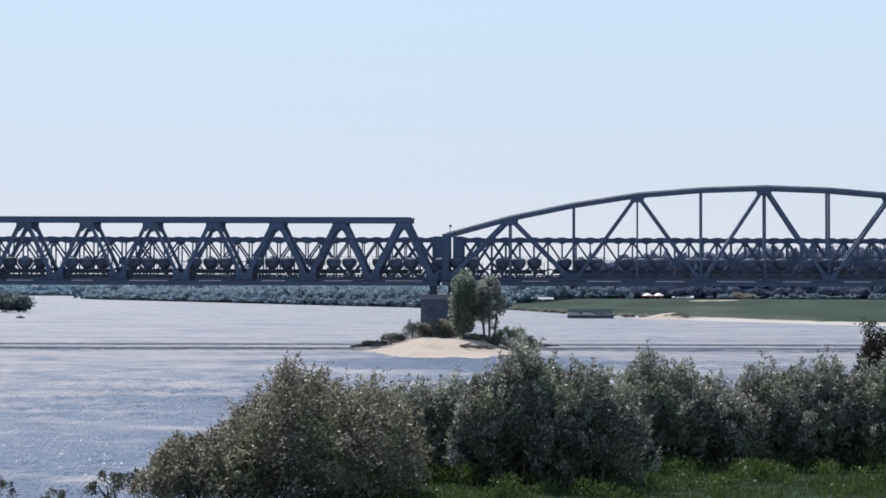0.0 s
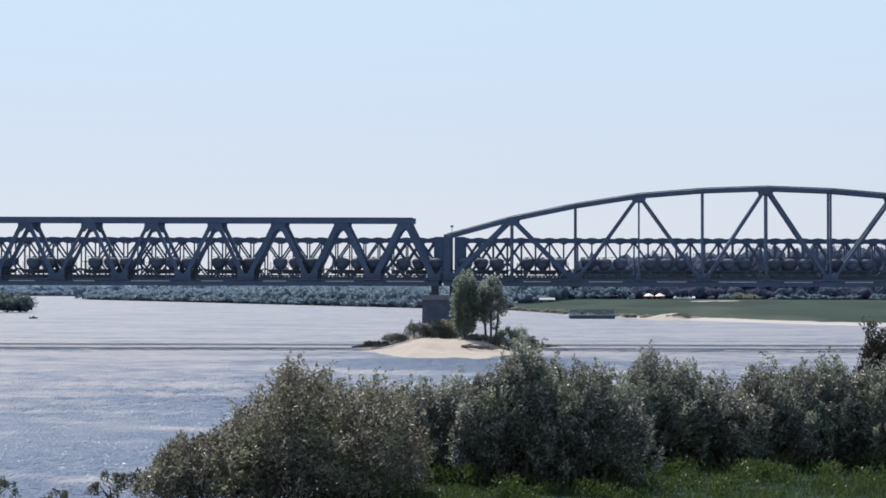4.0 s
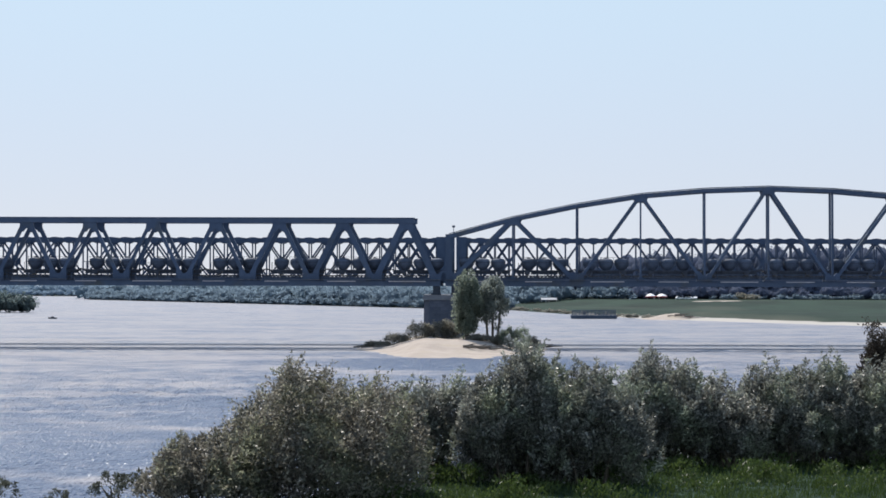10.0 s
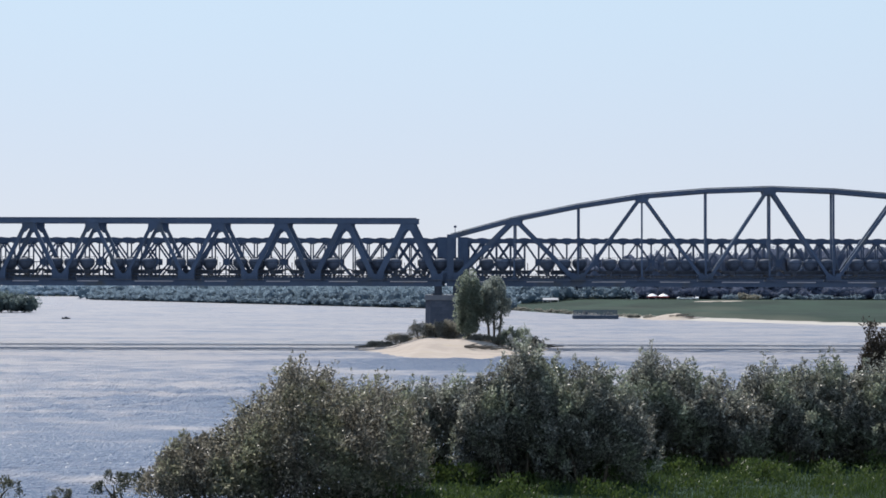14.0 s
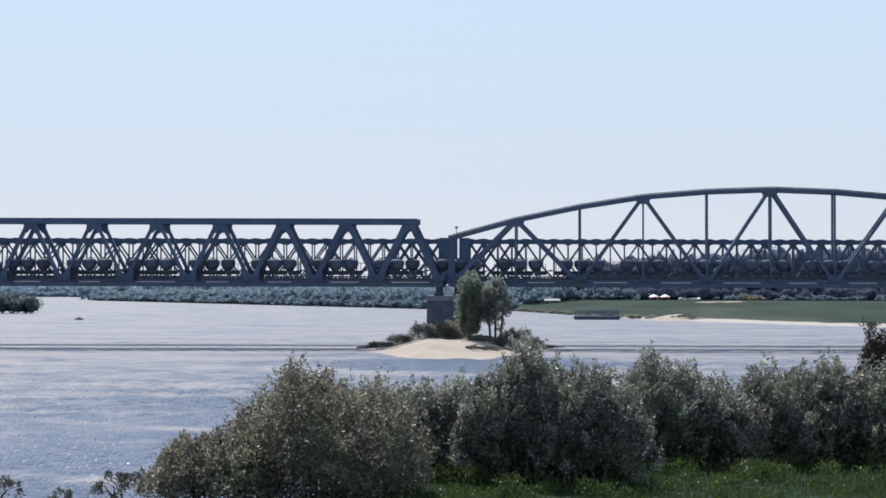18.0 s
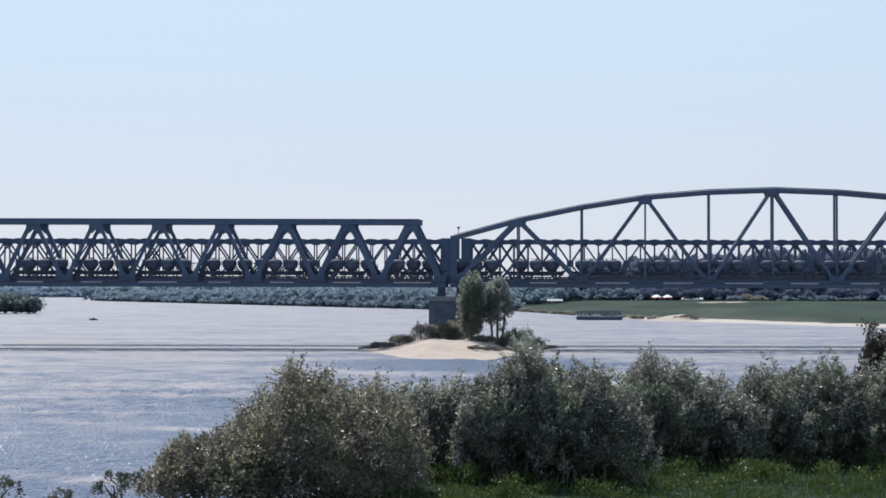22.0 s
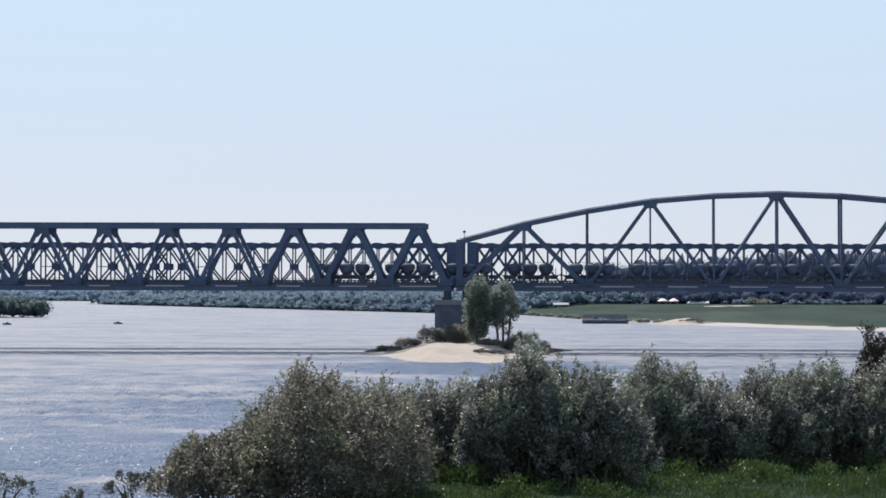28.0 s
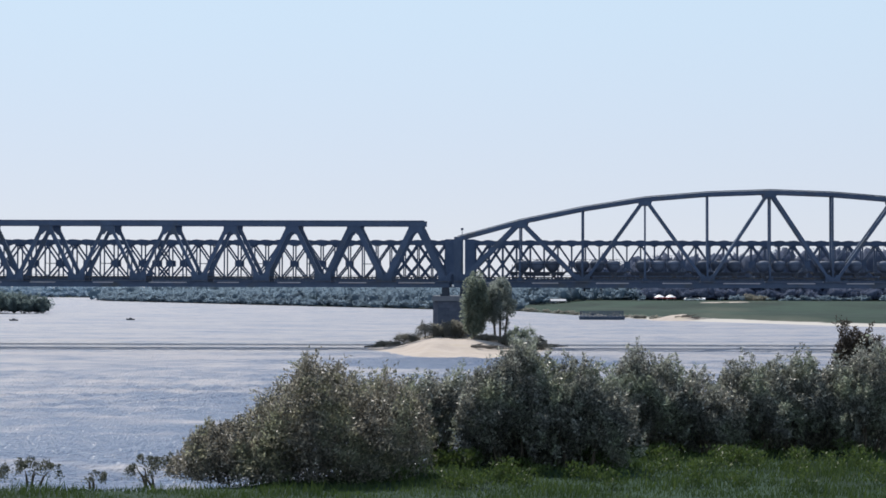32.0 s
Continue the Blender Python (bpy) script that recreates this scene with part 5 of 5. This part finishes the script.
def barge():
    thing = holder("moored_barge", (49.8, 559.0, 0))
    bm = bmesh.new()
    outline = [(-7.7, -2.0), (7.2, -2.0), (7.9, -1.2), (7.9, 1.2), (7.2, 2.0), (-7.7, 2.0)]
    a = [bm.verts.new((x * 0.97, y * 0.95, -0.5)) for x, y in outline]
    b = [bm.verts.new((x, y, 1.2)) for x, y in outline]
    bm.faces.new(a[::-1])
    bm.faces.new(b)
    for k in range(6):
        bm.faces.new((a[k], a[(k + 1) % 6], b[(k + 1) % 6], b[k]))
    part("hull", bm, M_BARGE, thing, "dark blue hull")
    for x in np.linspace(-7.4, 7.2, 12):
        bm = bmesh.new()
        beam(bm, (x, -1.95, 1.2), (x, -1.95, 3.1), 0.12, 0.16)
        part("post", bm, M_BARGE, thing)
    for z in (1.42, 1.72, 2.02, 2.32, 2.62, 2.92):
        bm = bmesh.new()
        beam(bm, (-7.5, -2.0, z), (7.3, -2.0, z), 0.06, 0.2)
        part("board", bm, M_BARGE, thing)
    return tagged(thing, "dark blue flat barge with a boarded rail, moored", "barge")


barge()


def small_boat(label):
    boat = holder("small_boat", (0, 0, 0))
    bm = bmesh.new()
    outline = [(-1.2, -0.5), (0.7, -0.54), (1.4, 0), (0.7, 0.54), (-1.2, 0.5)]
    a = [bm.verts.new((x * 0.85, y * 0.7, -0.25)) for x, y in outline]
    b = [bm.verts.new((x, y, 0.42)) for x, y in outline]
    c = [bm.verts.new((x * 0.9, y * 0.85, 0.38)) for x, y in outline]
    bm.faces.new(a[::-1])
    bm.faces.new(c)
    for k in range(5):
        j = (k + 1) % 5
        bm.faces.new((a[k], a[j], b[j], b[k]))
        bm.faces.new((b[k], b[j], c[j], c[k]))
    part("hull", bm, M_FRAME, boat)
    bm = bmesh.new()
    box(bm, -0.5, 0.4, -0.38, 0.38, 0.36, 0.75)
    box(bm, -1.4, -1.15, -0.15, 0.15, -0.1, 0.65)
    part("engine_box", bm, M_FRAME, boat)
    return tagged(boat, label, "boat", "boats on the river")


boat = small_boat("small dark boat drifting down the river")
slow_boat = small_boat("small dark boat moving slowly past the wooded spit")


def canopy(x, y, colour, label):
    z0 = float(land(np.array(x), np.array(y)))
    thing = holder("parasol_tent", (x, y, z0))
    for px in (-1.7, 1.7):
        for py in (-1.6, 1.6):
            bm = bmesh.new()
            beam(bm, (px, py, -0.1), (px, py, 1.6), 0.08, 0.08)
            part("pole", bm, M_WHITE, thing)
    bm = bmesh.new()
    lathe(bm, [(2.7, 1.6), (2.65, 1.7), (1.7, 2.3), (0.7, 2.75), (0.1, 2.95)], 10)
    part("roof", bm, colour, thing)
    bm = bmesh.new()
    lathe(bm, [(2.72, 1.15), (2.74, 1.4), (2.72, 1.62)], 10)
    part("valance", bm, M_RED, thing, "red hanging border")
    return tagged(thing, label, "tent", "tents on the meadow")


canopy(103.6, 838, M_WHITE, "white and red canopy tent on the meadow")
canopy(109.0, 836, M_WHITE, "white and red canopy tent on the meadow")


def car(x, y, turn, label):
    z0 = float(land(np.array(x), np.array(y)))
    thing = holder("parked_car", (x, y, z0))
    thing.rotation_euler = (0, 0, radians(turn))
    bm = bmesh.new()
    side = [(-2.1, 0.3), (2.1, 0.3), (2.15, 0.8), (1.3, 0.95), (0.7, 1.42), (-1.2, 1.45), (-1.95, 0.98), (-2.15, 0.9)]
    plate(bm, side, 0, 1.7)
    part("body", bm, M_WHITE, thing)
    bm = bmesh.new()
    plate(bm, [(-1.5, 0.98), (1.1, 0.98), (0.62, 1.36), (-1.1, 1.38)], 0, 1.72)
    part("windows", bm, M_GLASS, thing)
    for wx in (-1.3, 1.35):
        for wy in (-0.78, 0.78):
            bm = bmesh.new()
            plate(bm, [(wx + 0.32 * math.cos(k * math.pi / 6), 0.32 + 0.32 * math.sin(k * math.pi / 6)) for k in range(12)], wy, 0.2)
            part("wheel", bm, M_FRAME, thing)
    return tagged(thing, label, "car", "cars by the tents")


car(117.5, 832, 10, "white car parked on the meadow")
car(122.0, 830, -25, "white car parked on the meadow")
car(126.0, 836, 80, "white car parked on the meadow")


def far_building(x, y, length, z0):
    thing = holder("far_building", (x, y, z0))
    bm = bmesh.new()
    box(bm, -length / 2, length / 2, -5, 5, -21, 4.2)
    part("wall", bm, M_PLASTER, thing)
    bm = bmesh.new()
    plate(bm, [(-length / 2 - 0.5, 4.2), (length / 2 + 0.5, 4.2), (length / 2 + 0.5, 4.4), (-length / 2 - 0.5, 4.4)], 0, 11)
    v = [bm.verts.new(c) for c in ((-length / 2 - 0.5, -5.5, 4.4), (length / 2 + 0.5, -5.5, 4.4), (length / 2 + 0.5, 0, 6.8), (-length / 2 - 0.5, 0, 6.8), (-length / 2 - 0.5, 5.5, 4.4), (length / 2 + 0.5, 5.5, 4.4))]
    for f in ((0, 1, 2, 3), (3, 2, 5, 4), (0, 3, 4), (1, 5, 2)):
        bm.faces.new([v[i] for i in f])
    part("roof", bm, M_ROOF, thing, "pale sheet-metal roof")
    for k in range(7):
        bm = bmesh.new()
        wx = -length / 2 + (k + 0.5) * length / 7
        box(bm, wx - 0.7, wx + 0.7, -5.06, -4.98, 1.2, 2.9)
        part("window", bm, M_GLASS, thing)
    return tagged(thing, "tall grey building with a pale roof rising out of the woods", "building")




def marquee(x, y):
    z0 = float(land(np.array(x), np.array(y)))
    thing = holder("marquee", (x, y, z0))
    bm = bmesh.new()
    v = [bm.verts.new(c) for c in ((-4, -2.5, 1.3), (4, -2.5, 1.3), (4, 0, 2.3), (-4, 0, 2.3), (-4, 2.5, 1.3), (4, 2.5, 1.3))]
    w = [bm.verts.new((c.co.x, c.co.y, c.co.z - 0.08)) for c in v]
    for f in ((0, 1, 2, 3), (3, 2, 5, 4)):
        bm.faces.new([v[i] for i in f])
        bm.faces.new([w[i] for i in f[::-1]])
    part("roof", bm, M_CANVAS, thing)
    for px in (-3.9, 0, 3.9):
        for py in (-2.4, 2.4):
            bm = bmesh.new()
            beam(bm, (px, py, -0.1), (px, py, 1.25), 0.1, 0.1)
            part("pole", bm, M_WHITE, thing)
    return tagged(thing, "long white open marquee on the meadow", "marquee")


marquee(52.0, 838)
far_building(174.0, 905, 15.0, 24.5)

# ---------------------------------------------------------------- what moves


def motions():
    for k, w in enumerate(wagons):
        walk(w, [(t, pose(TAIL + k * PITCH + run(t), TRACK_Y, RAIL)) for t in range(0, 33, 4)])
    # the bushes sway in the wind, each leafy part by itself
    for k, bush in enumerate(bushes):
        for j, leafy in enumerate([c for c in bush.children if c.name.startswith("foliage")]):
            a = 1.7 * k + 2.3 * j
            walk(leafy, [(t, pose(0, 0, 0, 0.28 * math.sin(1.9 * t + a), 0.45 * math.sin(2.6 * t + 1.3 * a) + 0.25 * math.sin(0.7 * t + a), 0))
                         for t in [0.4 * i for i in range(81)]])
    walk(slow_boat, [(t, pose(-151.2 + 0.35 * t, 516.0, 0, 0, 0, 5)) for t in (0, 8, 16, 24, 32)])
    walk(boat, [(t, pose(-137.8 + 0.987 * t, 540.0 - 0.23 * t, 0, 0, 0, 8)) for t in (0, 8, 16, 24, 32)])


motions()
